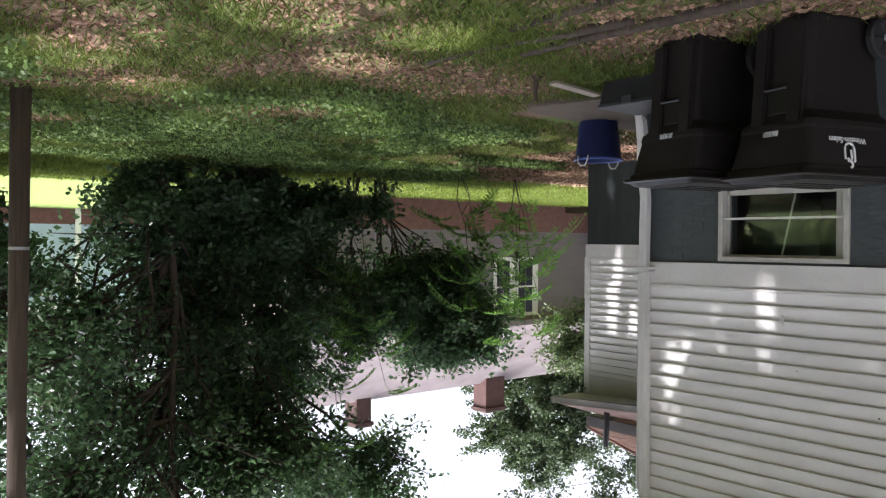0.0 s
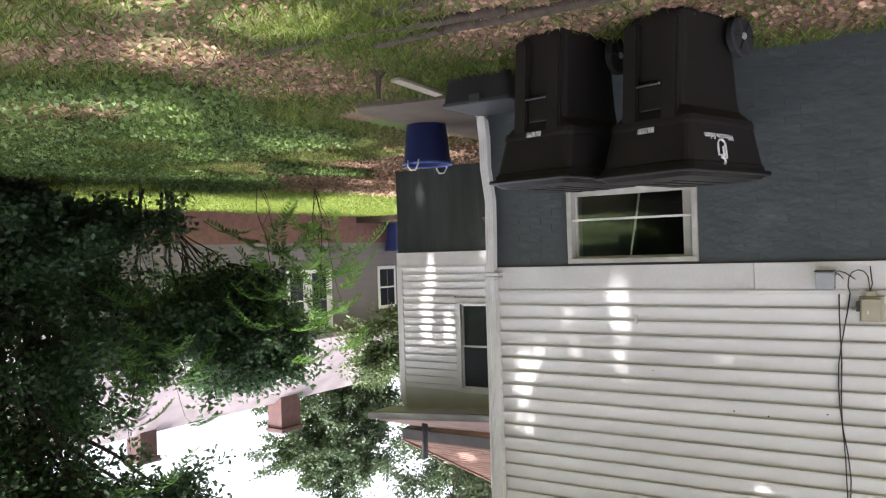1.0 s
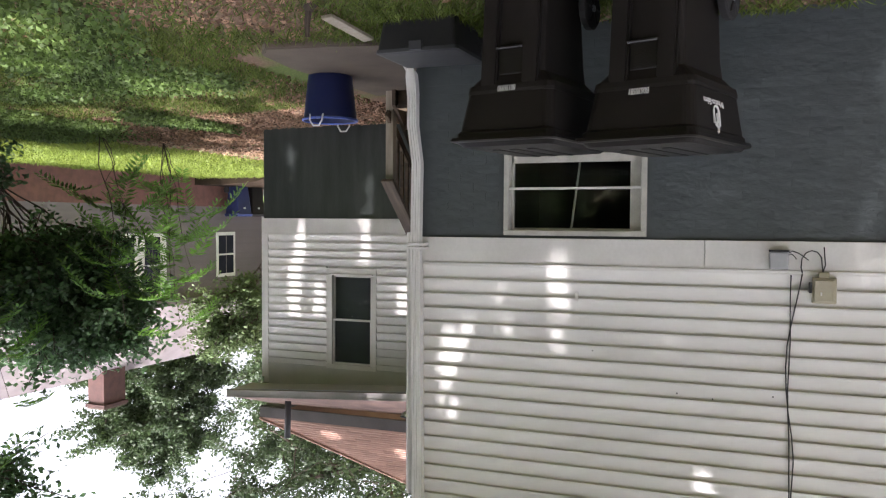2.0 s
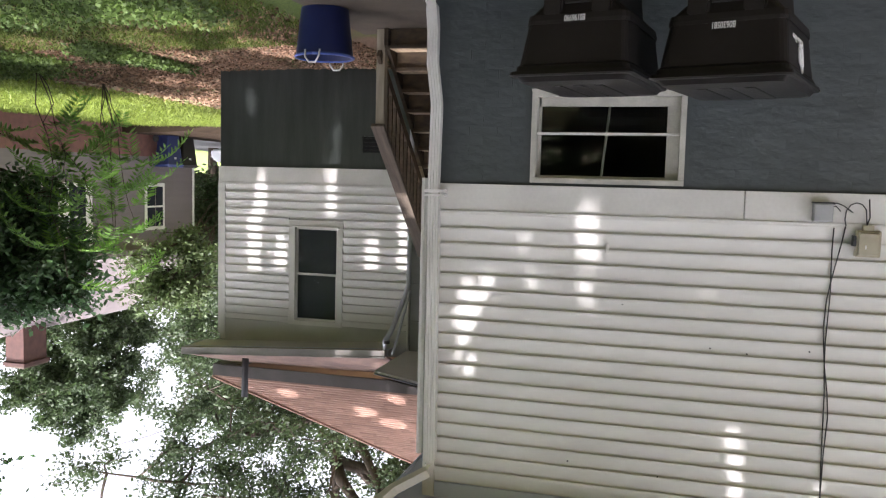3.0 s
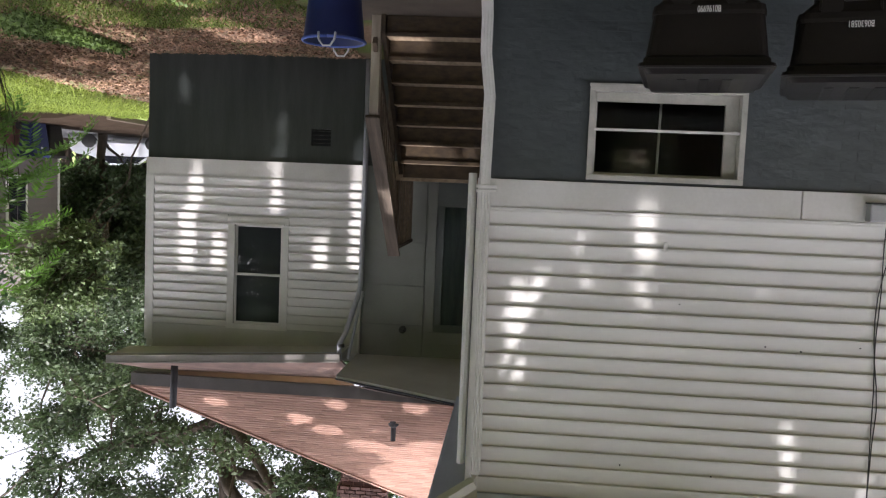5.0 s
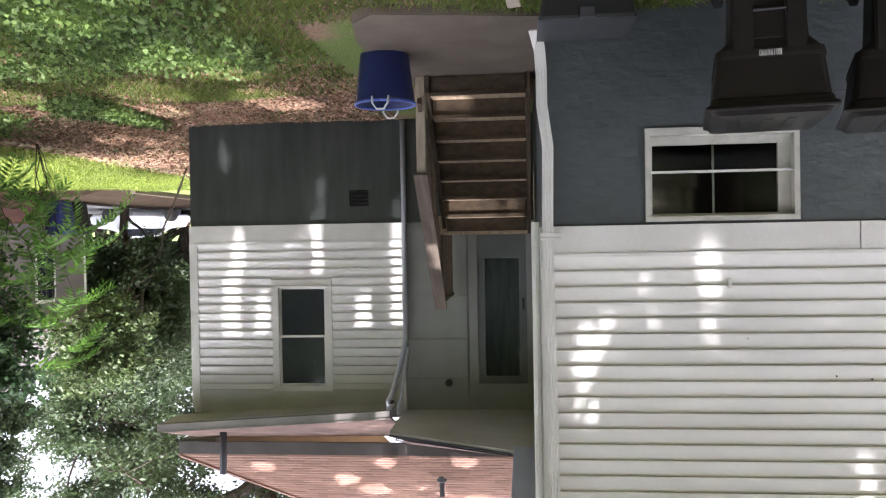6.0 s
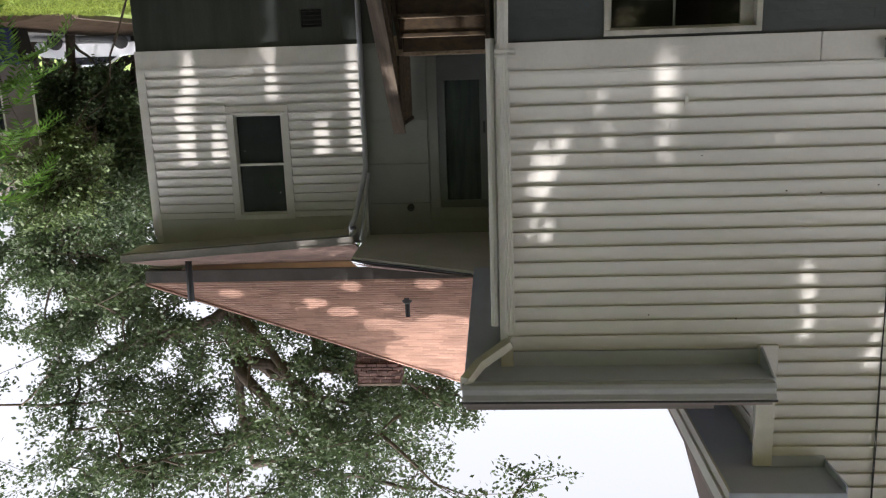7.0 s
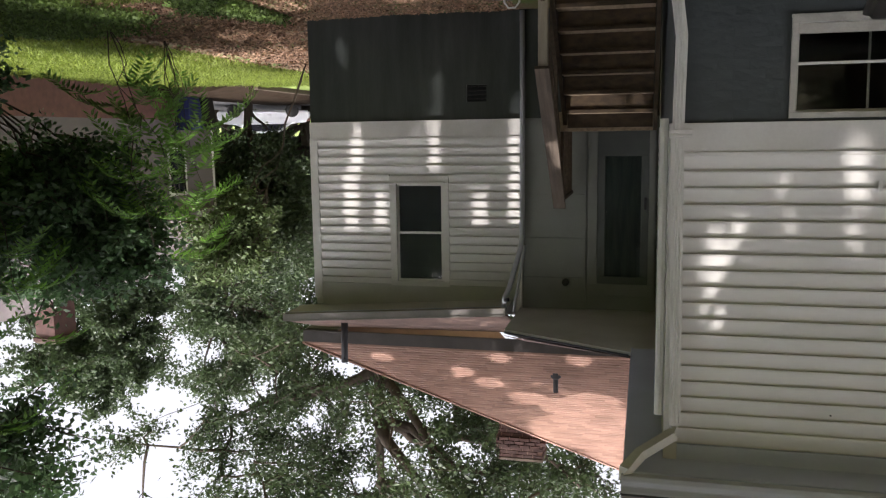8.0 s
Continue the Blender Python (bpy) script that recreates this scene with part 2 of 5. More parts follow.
def smooth(ob):
    for p in ob.data.polygons:
        p.use_smooth = True
    return ob


def raw(name, verts, faces, material, parent=None):
    me = bpy.data.meshes.new(name)
    me.from_pydata(verts, [], faces)
    me.materials.append(material)
    ob = new(name, me)
    if parent:
        ob.parent = parent
    return ob


def leaf_mesh(name, centres, sizes, material, parent=None, seed=1, droop=0.4, slim=0.5, up=None):
    """Many small folded leaves, one quad each bent along the midrib, at the given centres."""
    rng = np.random.default_rng(seed)
    c = np.asarray(centres, float)
    n = len(c)
    d = rng.normal(size=(n, 3))
    if up is None:
        d[:, 2] = d[:, 2] * 0.6 - droop
    else:
        d[:, 2] = d[:, 2] * 0.15 + up
    d /= np.linalg.norm(d, axis=1)[:, None]
    s = rng.normal(size=(n, 3))
    s -= (s * d).sum(1)[:, None] * d
    s /= np.linalg.norm(s, axis=1)[:, None]
    nn = np.cross(d, s)
    L = (np.asarray(sizes) * np.ones(n))[:, None]
    a, b = c - d * L * 0.5, c + d * L * 0.5
    m1 = c + s * L * slim * 0.5 + nn * L * 0.08
    m2 = c - s * L * slim * 0.5 + nn * L * 0.08
    v = np.stack([a, m1, b, m2], 1).reshape(-1, 3)
    idx = np.arange(n) * 4
    f = np.concatenate([np.stack([idx, idx + 1, idx + 2], 1), np.stack([idx, idx + 2, idx + 3], 1)])
    me = bpy.data.meshes.new(name)
    me.vertices.add(len(v))
    me.vertices.foreach_set("co", v.ravel())
    me.loops.add(len(f) * 3)
    me.loops.foreach_set("vertex_index", f.ravel().astype(np.int32))
    me.polygons.add(len(f))
    me.polygons.foreach_set("loop_start", (np.arange(len(f)) * 3).astype(np.int32))
    me.update(calc_edges=True)
    me.materials.append(material)
    ob = new(name, me)
    if parent:
        ob.parent = parent
    return ob


# ---- ground ----


def rise(x, y):
    """Height of the ground."""
    return 0.035 * noise.noise(Vector((x * 0.5, y * 0.5, 0))) + 0.012 * noise.noise(Vector((x * 2.1, y * 2.1, 3)))


def spaced():
    a = [i * 0.3 for i in range(-60, 61)]
    k = [18.0]
    while k[-1] < 700:
        k.append(k[-1] * 1.18 + 0.2)
    return [-v for v in k[1:][::-1]] + a + k[1:]


def build_ground():
    xs = [v - 6 for v in spaced()]
    ys = [v + 8 for v in spaced()]
    verts = [(x, y, rise(x, y) - 0.02) for y in ys for x in xs]
    w = len(xs)
    faces = [(j * w + i, j * w + i + 1, (j + 1) * w + i + 1, (j + 1) * w + i) for j in range(len(ys) - 1) for i in range(w - 1)]
    ob = raw("ground", verts, faces, ground_material())
    smooth(ob)
    tagged(ob, "shaded yard of patchy grass, bare earth and brown leaf litter", "ground", kind="structure")


def ground_material():
    m = bpy.data.materials.new("yard_ground")
    m.use_nodes = True
    nt = m.node_tree
    n, ln = nt.nodes, nt.links
    b = n["Principled BSDF"]
    b.inputs["Roughness"].default_value = 0.95
    tc = n.new("ShaderNodeTexCoord")

    def noisy(scale, detail, lo, hi):
        t = n.new("ShaderNodeTexNoise")
        t.inputs["Scale"].default_value, t.inputs["Detail"].default_value = scale, detail
        ln.new(tc.outputs["Object"], t.inputs[0])
        r = n.new("ShaderNodeMapRange")
        r.inputs[1].default_value, r.inputs[2].default_value = lo, hi
        ln.new(t.outputs[0], r.inputs[0])
        return r.outputs[0]

    def mixed(f, c1, c2):
        x = n.new("ShaderNodeMix")
        x.data_type, x.clamp_factor = "RGBA", True
        ln.new(f, x.inputs[0])
        for s, c in ((6, c1), (7, c2)):
            if isinstance(c, tuple):
                x.inputs[s].default_value = (*c, 1)
            else:
                ln.new(c, x.inputs[s])
        return x.outputs[2]

    earth = mixed(noisy(35, 5, 0.35, 0.65), (0.13, 0.08, 0.048), (0.235, 0.15, 0.1))
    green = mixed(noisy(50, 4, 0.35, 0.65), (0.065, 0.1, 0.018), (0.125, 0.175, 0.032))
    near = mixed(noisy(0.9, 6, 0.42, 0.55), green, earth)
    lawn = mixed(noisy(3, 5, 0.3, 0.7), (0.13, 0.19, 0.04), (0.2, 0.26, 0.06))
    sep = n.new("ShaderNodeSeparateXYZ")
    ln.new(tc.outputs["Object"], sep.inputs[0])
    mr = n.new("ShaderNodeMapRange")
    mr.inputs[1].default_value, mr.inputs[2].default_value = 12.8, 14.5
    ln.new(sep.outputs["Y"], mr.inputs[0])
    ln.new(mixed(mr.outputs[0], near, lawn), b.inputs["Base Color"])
    bp = n.new("ShaderNodeBump")
    bp.inputs["Strength"].default_value, bp.inputs["Distance"].default_value = 0.6, 0.03
    ln.new(noisy(45, 5, 0, 1), bp.inputs["Height"])
    ln.new(bp.outputs[0], b.inputs["Normal"])
    return m


build_ground()

# ---- the house: main block ----
XM, YC = -6.02, 4.66
COURSE = 0.1163


def lap(x, y0, y1, z, h, proud=0.016):
    """One siding board on a wall that faces +x."""
    return prism([(x - 0.012, z), (x + proud * 0.6, z + 0.006), (x + proud, z), (x + proud, z + 0.014), (x + 0.002, z + h), (x - 0.012, z + h)], "y", y0, y1)


def side_lap(y, x0, x1, z, h, proud=0.016):
    """One siding board on a wall that faces +y."""
    return prism([(y - 0.012, z), (y + proud, z), (y + proud, z + 0.012), (y + 0.003, z + h), (y - 0.012, z + h)], "x", x0, x1)


def wall_with_hole(x0, x1, y0, y1, z0, z1, holes, material, name):
    """A wall along y, cut through by rectangular holes (ya, yb, za, zb)."""
    bm = bmesh.new()
    ys = sorted({y0, y1, *[h[0] for h in holes], *[h[1] for h in holes]})
    zs = sorted({z0, z1, *[h[2] for h in holes], *[h[3] for h in holes]})
    for ya, yb in zip(ys, ys[1:]):
        for za, zb in zip(zs, zs[1:]):
            if not any(h[0] <= ya and yb <= h[1] and h[2] <= za and zb <= h[3] for h in holes):
                box(x0, x1, ya, yb, za, zb, 0, bm)
    bmesh.ops.remove_doubles(bm, verts=bm.verts, dist=0.0005)
    return part(name, bm, material)


BW = (2.82, 3.905, 0.90, 1.565)
fnd = wall_with_hole(XM - 0.3, XM - 0.012, -6.0, YC - 0.02, -0.4, 1.6, [BW], SLATE_JOINT, "wall_foundation_main")
tagged(fnd, "slate-blue painted brick foundation wall with rough joints", "wall", kind="structure")
up = wall_with_hole(XM - 0.25, XM - 0.01, -6.0, YC - 0.02, 1.6, 7.2, [(2.17, 2.575, 4.95, 7.2), (2.575, YC - 0.02, 4.15, 7.2)], SIDING, "wall_main")
tagged(up, "upper wall clad in off-white lapped vinyl siding", "wall", kind="structure")
side = part("wall_side", box(-11.3, XM - 0.25, YC - 0.25, YC - 0.02, -0.4, 4.3), SIDING)
tagged(side, "side wall of the house beside the back stairs", "wall", kind="structure")
back = part("wall_back", box(-11.5, -11.3, -6.0, YC - 0.02, -0.4, 4.1), SIDING)
tagged(back, "plain far wall closing the house", "wall", kind="structure")
south = part("wall_south", box(-11.3, XM - 0.25, -6.2, -6.0, -0.4, 4.1), SIDING)
tagged(south, "plain end wall closing the house", "wall", kind="structure")

water_table = part("skirt_board", box(XM - 0.01, XM + 0.022, -6.0, 2.41, 1.585, 1.785, 0.004), TRIM, up)
part("skirt_board", box(XM - 0.01, XM + 0.02, 2.415, YC - 0.005, 1.585, 1.785, 0.004), TRIM, up)
part("drip_cap", box(XM - 0.01, XM + 0.034, -6.0, YC - 0.004, 1.785, 1.8, 0.003), TRIM, up)
z = 1.8
n_course = 0
while z < 7.1:
    end = YC - 0.085
    if z > 3.86:
        end = 2.575
    if z > 4.78:
        end = 2.17
    part("siding_board", lap(XM, -6.0, end, z, COURSE, 0.03), SIDING, up)
    z += COURSE
for y, z in ((2.587, 2.693), (2.343, 2.714), (1.945, 2.665), (3.55, 3.62), (2.9, 3.66), (3.2, 2.42)):
    part("nail_hole", tube([(XM + 0.012, y, z), (XM + 0.024, y, z)], 0.006, 7), PVC, up)
part("loose_end", box(XM + 0.026, XM + 0.036, 3.31, 3.335, 1.985, 2.06, 0.003), SIDING, up)
part("corner_board", box(XM - 0.01, XM + 0.028, YC - 0.085, YC + 0.012, 1.8, 4.06, 0.006), TRIM, up)
part("frieze_board", box(XM - 0.01, XM + 0.02, 2.72, YC - 0.085, 3.905, 4.06, 0.003), SOFFIT, up)
part("corner_board", box(XM - 0.01, XM + 0.03, 2.575, 2.72, 3.87, 4.87, 0.005), TRIM, up)
part("frieze_board", box(XM - 0.01, XM + 0.022, 2.17, 2.575, 4.79, 4.9, 0.003), SOFFIT, up)
for i in range(24):
    part("siding_board", side_lap(YC, -11.25, XM - 0.02, 1.8 + i * COURSE * 0.92, COURSE * 0.92, 0.012), SIDING, side)
part("skirt_board", box(-11.25, XM - 0.01, YC - 0.02, YC + 0.012, 1.585, 1.8, 0.004), TRIM, side)
part("foundation_side", box(-11.25, XM - 0.012, YC - 0.02, YC - 0.003, -0.3, 1.585), SLATE, side)


# basement window
def basement_window():
    y0, y1, z0, z1 = BW
    w = thing("window_1", "white-framed basement window with four dark panes", "window", kind="structure")
    f = 0.04
    fr = bmesh.new()
    for b in ((y0, y1, z1 - f, z1), (y0, y1, z0, z0 + f), (y0, y0 + f, z0 + f, z1 - f), (y1 - f, y1, z0 + f, z1 - f)):
        box(XM - 0.12, XM + 0.018, b[0], b[1], b[2], b[3], 0.004, fr)
    part("window_frame", fr, OLDTRIM, w)
    sash = bmesh.new()
    a0, a1, c0, c1 = y0 + f, y1 - f, z0 + f, z1 - f
    s = 0.045
    for b in ((a0 + 0.085, a1, c1 - s * 0.4, c1), (a0 + 0.085, a1, c0, c0 + 0.065), (a0, a0 + 0.09, c0, c1), (a1 - 0.02, a1, c0, c1)):
        box(XM - 0.1, XM - 0.065, b[0], b[1], b[2], b[3], 0.003, sash)
    part("sash", sash, OLDTRIM, w)
    mid = 1.205
    part("storm_rail", box(XM - 0.03, XM - 0.002, a0, a1, mid - 0.009, mid + 0.009, 0.003), TRIM, w, "bright straight storm-window rail")
    part("glazing_bar", tube([(XM - 0.27, 3.365, c0 + 0.02), (XM - 0.1, 3.4, c1)], 0.009, 6), OLDTRIM, w, "thin leaning inner glazing bar")
    for ya, yb in ((a0 + 0.09, 3.402), (3.402, a1 - 0.02)):
        for za, zb in ((c0 + 0.065, mid), (mid, c1 - 0.018)):
            p = part("pane", box(XM - 0.075, XM - 0.071, ya, yb, za, zb), GLASS, w)
            p.visible_shadow = False
    part("window_sill", box(XM - 0.1, XM + 0.022, y0 - 0.004, y1 + 0.004, z0 - 0.016, z0 + 0.004, 0.004), OLDTRIM, w)
    part("latch", box(XM - 0.06, XM + 0.01, 3.47, 3.5, z0 + 0.0, z0 + 0.03, 0.004), CABLE, w)


basement_window()
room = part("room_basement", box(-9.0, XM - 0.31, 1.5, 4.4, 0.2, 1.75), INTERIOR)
bm = bmesh.new()
bm.from_mesh(room.data)
bmesh.ops.delete(bm, geom=[f for f in bm.faces if f.normal.x > 0.9], context="FACES")
bm.to_mesh(room.data)
bm.free()
tagged(room, "unlit basement room behind the window", "room", kind="structure")


# eaves of the main block
def eaves():
    e = thing("eave_lower", "grey boxed eave with soffit and metal gutter", "eave", kind="structure")
    xo, yo, zs = XM + 0.32, YC + 0.27, 4.02
    part("soffit", box(XM - 0.02, xo, 2.71, yo, zs, zs + 0.02), SOFFIT, e)
    part("soffit", box(-9.1, XM - 0.02, YC - 0.01, yo, zs, zs + 0.02), SOFFIT, e)
    part("fascia", box(xo, xo + 0.02, 2.71, yo + 0.02, zs - 0.01, zs + 0.15, 0.003), SOFFIT, e)
    part("fascia", box(-9.1, xo, yo, yo + 0.02, zs - 0.01, zs + 0.15, 0.003), SOFFIT, e)
    prof = [(xo + 0.022, zs + 0.0), (xo + 0.085, zs + 0.0), (xo + 0.1, zs + 0.03), (xo + 0.1, zs + 0.07), (xo + 0.125, zs + 0.1), (xo + 0.125, zs + 0.118), (xo + 0.022, zs + 0.118)]
    part("gutter", prism(prof, "y", 2.71, yo + 0.03, 0.003), GUTTER, e)
    part("gutter_lip", box(xo + 0.1, xo + 0.132, 2.705, yo + 0.035, zs + 0.112, zs + 0.126, 0.003), PVC, e)
    part("end_board", prism([(XM, zs - 0.14), (XM + 0.03, zs - 0.14), (xo + 0.02, zs - 0.01), (xo + 0.02, zs + 0.15), (XM, zs + 0.15)], "y", 2.695, 2.71), SOFFIT, e)
    roof = bmesh.new()
    box(-9.1, xo + 0.03, 2.71, yo + 0.03, zs + 0.15, zs + 0.19, 0, roof)
    part("roof_edge", roof, ROOFGREY, e)
    u = thing("eave_upper", "grey boxed upper eave with soffit above the side roof", "eave", kind="structure")
    zs = 4.88
    xo = XM + 0.42
    part("soffit", box(XM - 0.02, xo, 2.17, 2.99, zs, zs + 0.02), SOFFIT, u)
    part("soffit", box(-9.5, XM - 0.02, 2.59, 2.99, zs, zs + 0.02), SOFFIT, u)
    part("fascia", box(xo, xo + 0.02, 2.17, 3.01, zs - 0.01, zs + 0.2, 0.003), SOFFIT, u)
    part("fascia", box(-9.5, xo, 2.99, 3.01, zs - 0.01, zs + 0.2, 0.003), TRIM, u)
    part("fascia_trim", box(-9.5, xo, 3.01, 3.035, zs + 0.08, zs + 0.2, 0.003), TRIM, u)
    part("end_board", box(XM, xo, 2.155, 2.17, zs - 0.06, zs + 0.2, 0.002), SOFFIT, u)
    part("roof_edge", box(-9.5, xo + 0.03, 2.17, 3.03, zs + 0.2, zs + 0.25), ROOFGREY, u)
    w = part("wall_upper", box(-9.5, XM - 0.012, 2.35, 2.575, 4.06, 4.9), SIDING)
    tagged(w, "upper side wall with white siding and louvred vent", "wall", kind="structure")
    for i in range(8):
        part("siding_board", side_lap(2.575, -9.4, -6.45, 4.1 + i * 0.1, 0.1), SIDING, w)
    v = thing("louvre_vent", "white-framed gable louvre vent on the upper wall", "vent")
    v.location = (0, 0, 0)
    part("frame", box(-6.42, -6.36, 2.575, 2.62, 4.22, 4.86, 0.004), TRIM, v)
    for i in range(5):
        part("slat", box(-6.36, -6.05, 2.585, 2.61, 4.26 + i * 0.11, 4.33 + i * 0.11, 0.004), TRIM, v)


eaves()
roof_main = part("roof_main", prism([(-5.7, 4.25), (-8.6, 4.85), (-11.4, 4.3), (-11.4, 4.2), (-8.6, 4.75), (-5.7, 4.15)], "y", 3.12, YC + 0.28), ROOFGREY)
tagged(roof_main, "low grey shingle roof over the lower block", "roof", kind="structure")
roof_top = part("roof_top", prism([(XM, 7.2), (-8.6, 8.2), (-11.4, 7.2)], "y", -6.2, 2.0), ROOFGREY)
tagged(roof_top, "grey shingle roof over the taller block", "roof", kind="structure")


# downspouts
def downspout():
    d = thing("downspout", "white metal downspout on the house corner with a strap", "downspout")
    x, y = XM + 0.065, YC - 0.03
    path = [(x, y + 0.02, 0.42), (x, y + 0.02, 0.7), (x, y - 0.02, 1.0), (x, y - 0.01, 1.6), (x, y - 0.035, 3.72), (x + 0.05, y - 0.02, 3.8), (x + 0.16, y + 0.2, 3.92), (x + 0.28, y + 0.3, 4.0), (x + 0.31, y + 0.31, 4.07)]
    part("pipe", tube(path, 0.056, 4, flat=0.8, phase=math.pi / 4), TRIM, d)
    for dy in (-0.022, 0.0, 0.022):
        part("flute", tube([(q[0] + 0.031, q[1] + dy, q[2]) for q in path[:5]], 0.006, 6), TRIM, d)
    part("foot_bend", tube([(x, y + 0.02, 0.46), (x + 0.01, y + 0.03, 0.3), (x + 0.08, y + 0.06, 0.16)], 0.058, 4, flat=0.8, phase=math.pi / 4), TRIM, d)
    part("strap", box(x - 0.06, x + 0.045, y - 0.1, y + 0.05, 1.63, 1.655, 0.003), TRIM, d)
    part("strap", box(x - 0.06, x + 0.045, y - 0.1, y + 0.05, 1.665, 1.685, 0.003), TRIM, d)
    part("conductor_pipe", tube([(XM - 0.02, YC + 0.05, 1.55), (XM - 0.02, YC + 0.05, 3.7)], 0.03, 8), TRIM, d, "thin second pipe round the corner")


downspout()


# utility boxes and cables
def utilities():
    g = thing("junction_box", "small grey junction box on the skirt board", "utility box")
    part("body", box(XM + 0.02, XM + 0.1, 1.865, 1.985, 1.655, 1.775, 0.006), GALV, g)
    part("cover", box(XM + 0.1, XM + 0.106, 1.872, 1.978, 1.662, 1.768, 0.002), GALV, g)
    part("lid_flange", box(XM + 0.015, XM + 0.115, 1.86, 1.99, 1.645, 1.655, 0.002), PVC, g)
    t = thing("utility_box", "tan telephone utility box on white siding", "utility box")
    part("body", box(XM + 0.015, XM + 0.085, 1.565, 1.715, 1.825, 2.0, 0.008), TANBOX, t)
    part("cover", box(XM + 0.085, XM + 0.105, 1.58, 1.702, 1.84, 1.985, 0.006), TANBOX, t)
    part("cable_entry", box(XM + 0.02, XM + 0.08, 1.61, 1.675, 1.79, 1.825, 0.006), TANBOX, t)
    part("foundation_clip", box(XM + 0.03, XM + 0.09, 1.715, 1.735, 1.86, 1.93, 0.004), PVC, t)
    part("latch", box(XM + 0.1, XM + 0.112, 1.655, 1.665, 1.92, 1.945, 0.002), PRINT, t)
    c = thing("cable", "thin black cables looping between boxes and up the siding", "cable")
    low = [(1.845, 1.815), (1.848, 1.95), (1.846, 2.1), (1.842, 2.25), (1.848, 2.45), (1.853, 2.6), (1.85, 2.74), (1.838, 2.95), (1.833, 3.3), (1.82, 3.9), (1.8, 4.7), (1.79, 5.6), (1.78, 6.9)]
    wild = [(1.775, 1.805), (1.79, 1.9), (1.815, 2.03), (1.838, 2.15), (1.862, 2.3), (1.868, 2.45), (1.863, 2.6), (1.848, 2.76), (1.822, 2.93), (1.808, 3.1), (1.82, 3.35), (1.825, 3.9), (1.81, 4.7), (1.795, 5.6), (1.785, 6.9)]
    for line in (low, wild):
        smooth(part("strand", tube([(XM + 0.034, y, z) for y, z in line], 0.0042, 6), CABLE, c))
    arcs = ([(1.865, 1.665), (1.84, 1.65), (1.8, 1.665), (1.765, 1.69), (1.74, 1.71)], [(1.775, 1.8), (1.785, 1.76), (1.78, 1.7), (1.755, 1.66), (1.72, 1.645), (1.685, 1.655), (1.66, 1.69), (1.655, 1.74), (1.65, 1.79)], [(1.65, 1.79), (1.635, 1.74), (1.64, 1.69), (1.645, 1.62)], [(1.87, 1.68), (1.845, 1.67), (1.825, 1.69), (1.815, 1.705)])
    for line in arcs:
        smooth(part("loop", tube([(XM + 0.05, y, z) for y, z in line], 0.004, 6), CABLE, c))


utilities()

# ---- the wing and the back porch ----
XW, YA, YB = -11.15, 6.48, 9.55
WW = (7.5, 8.37, 2.2, 3.78)
wf = wall_with_hole(XW - 0.3, XW - 0.02, 4.66, YB, -0.4, 1.43, [(6.96, 7.24, 0.96, 1.19)], DARKWALL, "wall_foundation_wing")
tagged(wf, "dark painted foundation wall with sun streaks in its colour", "wall", kind="structure")
ww = wall_with_hole(XW - 0.25, XW - 0.012, YA, YB, 1.43, 4.1, [(WW[0] + 0.1, WW[1] - 0.1, WW[2] + 0.1, WW[3] - 0.05)], SIDING, "wall_wing")
tagged(ww, "wing wall clad in off-white lapped siding", "wall", kind="structure")
ws = part("wall_wing_end", prism([(-16, -0.4), (XW - 0.25, -0.4), (XW - 0.25, 4.12), (-12.0, 4.5), (-16, 4.6)], "y", YB - 0.25, YB), SIDING)
tagged(ws, "end wall of the wing in white siding", "wall", kind="structure")
part("skirt_board", box(XW - 0.012, XW + 0.02, YA, YB + 0.01, 1.43, 1.665, 0.004), TRIM, ww)
part("drip_cap", box(XW - 0.012, XW + 0.032, YA, YB + 0.01, 1.665, 1.68, 0.003), TRIM, ww)
WC = 0.1245
z = 1.68
while z < 3.72:
    if z + WC < WW[2] or z > WW[3]:
        part("siding_board", lap(XW, YA + 0.02, YB - 0.11, z, WC, 0.032), SIDING, ww)
    else:
        part("siding_board", lap(XW, YA + 0.02, WW[0], z, WC, 0.032), SIDING, ww)
        part("siding_board", lap(XW, WW[1], YB - 0.11, z, WC, 0.032), SIDING, ww)
    z += WC
part("corner_board", box(XW - 0.012, XW + 0.03, YB - 0.11, YB + 0.012, 1.68, 4.0, 0.006), TRIM, ww)
part("corner_board", box(XW - 0.012, XW + 0.026, YA - 0.012, YA + 0.02, 1.43, 4.0, 0.004), TRIM, ww)
part("frieze_board", box(XW - 0.012, XW + 0.022, YA + 0.02, YB - 0.11, 3.76, 4.15, 0.003), PORCHCEIL, ww)
vent = thing("crawl_vent", "dark square crawl-space vent in the foundation", "vent")
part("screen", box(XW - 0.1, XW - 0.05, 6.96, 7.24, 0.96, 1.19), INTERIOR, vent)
for i in range(4):
    part("louvre", box(XW - 0.05, XW - 0.02, 6.97, 7.23, 0.975 + i * 0.055, 0.99 + i * 0.055, 0.002), DARKPLASTIC, vent)


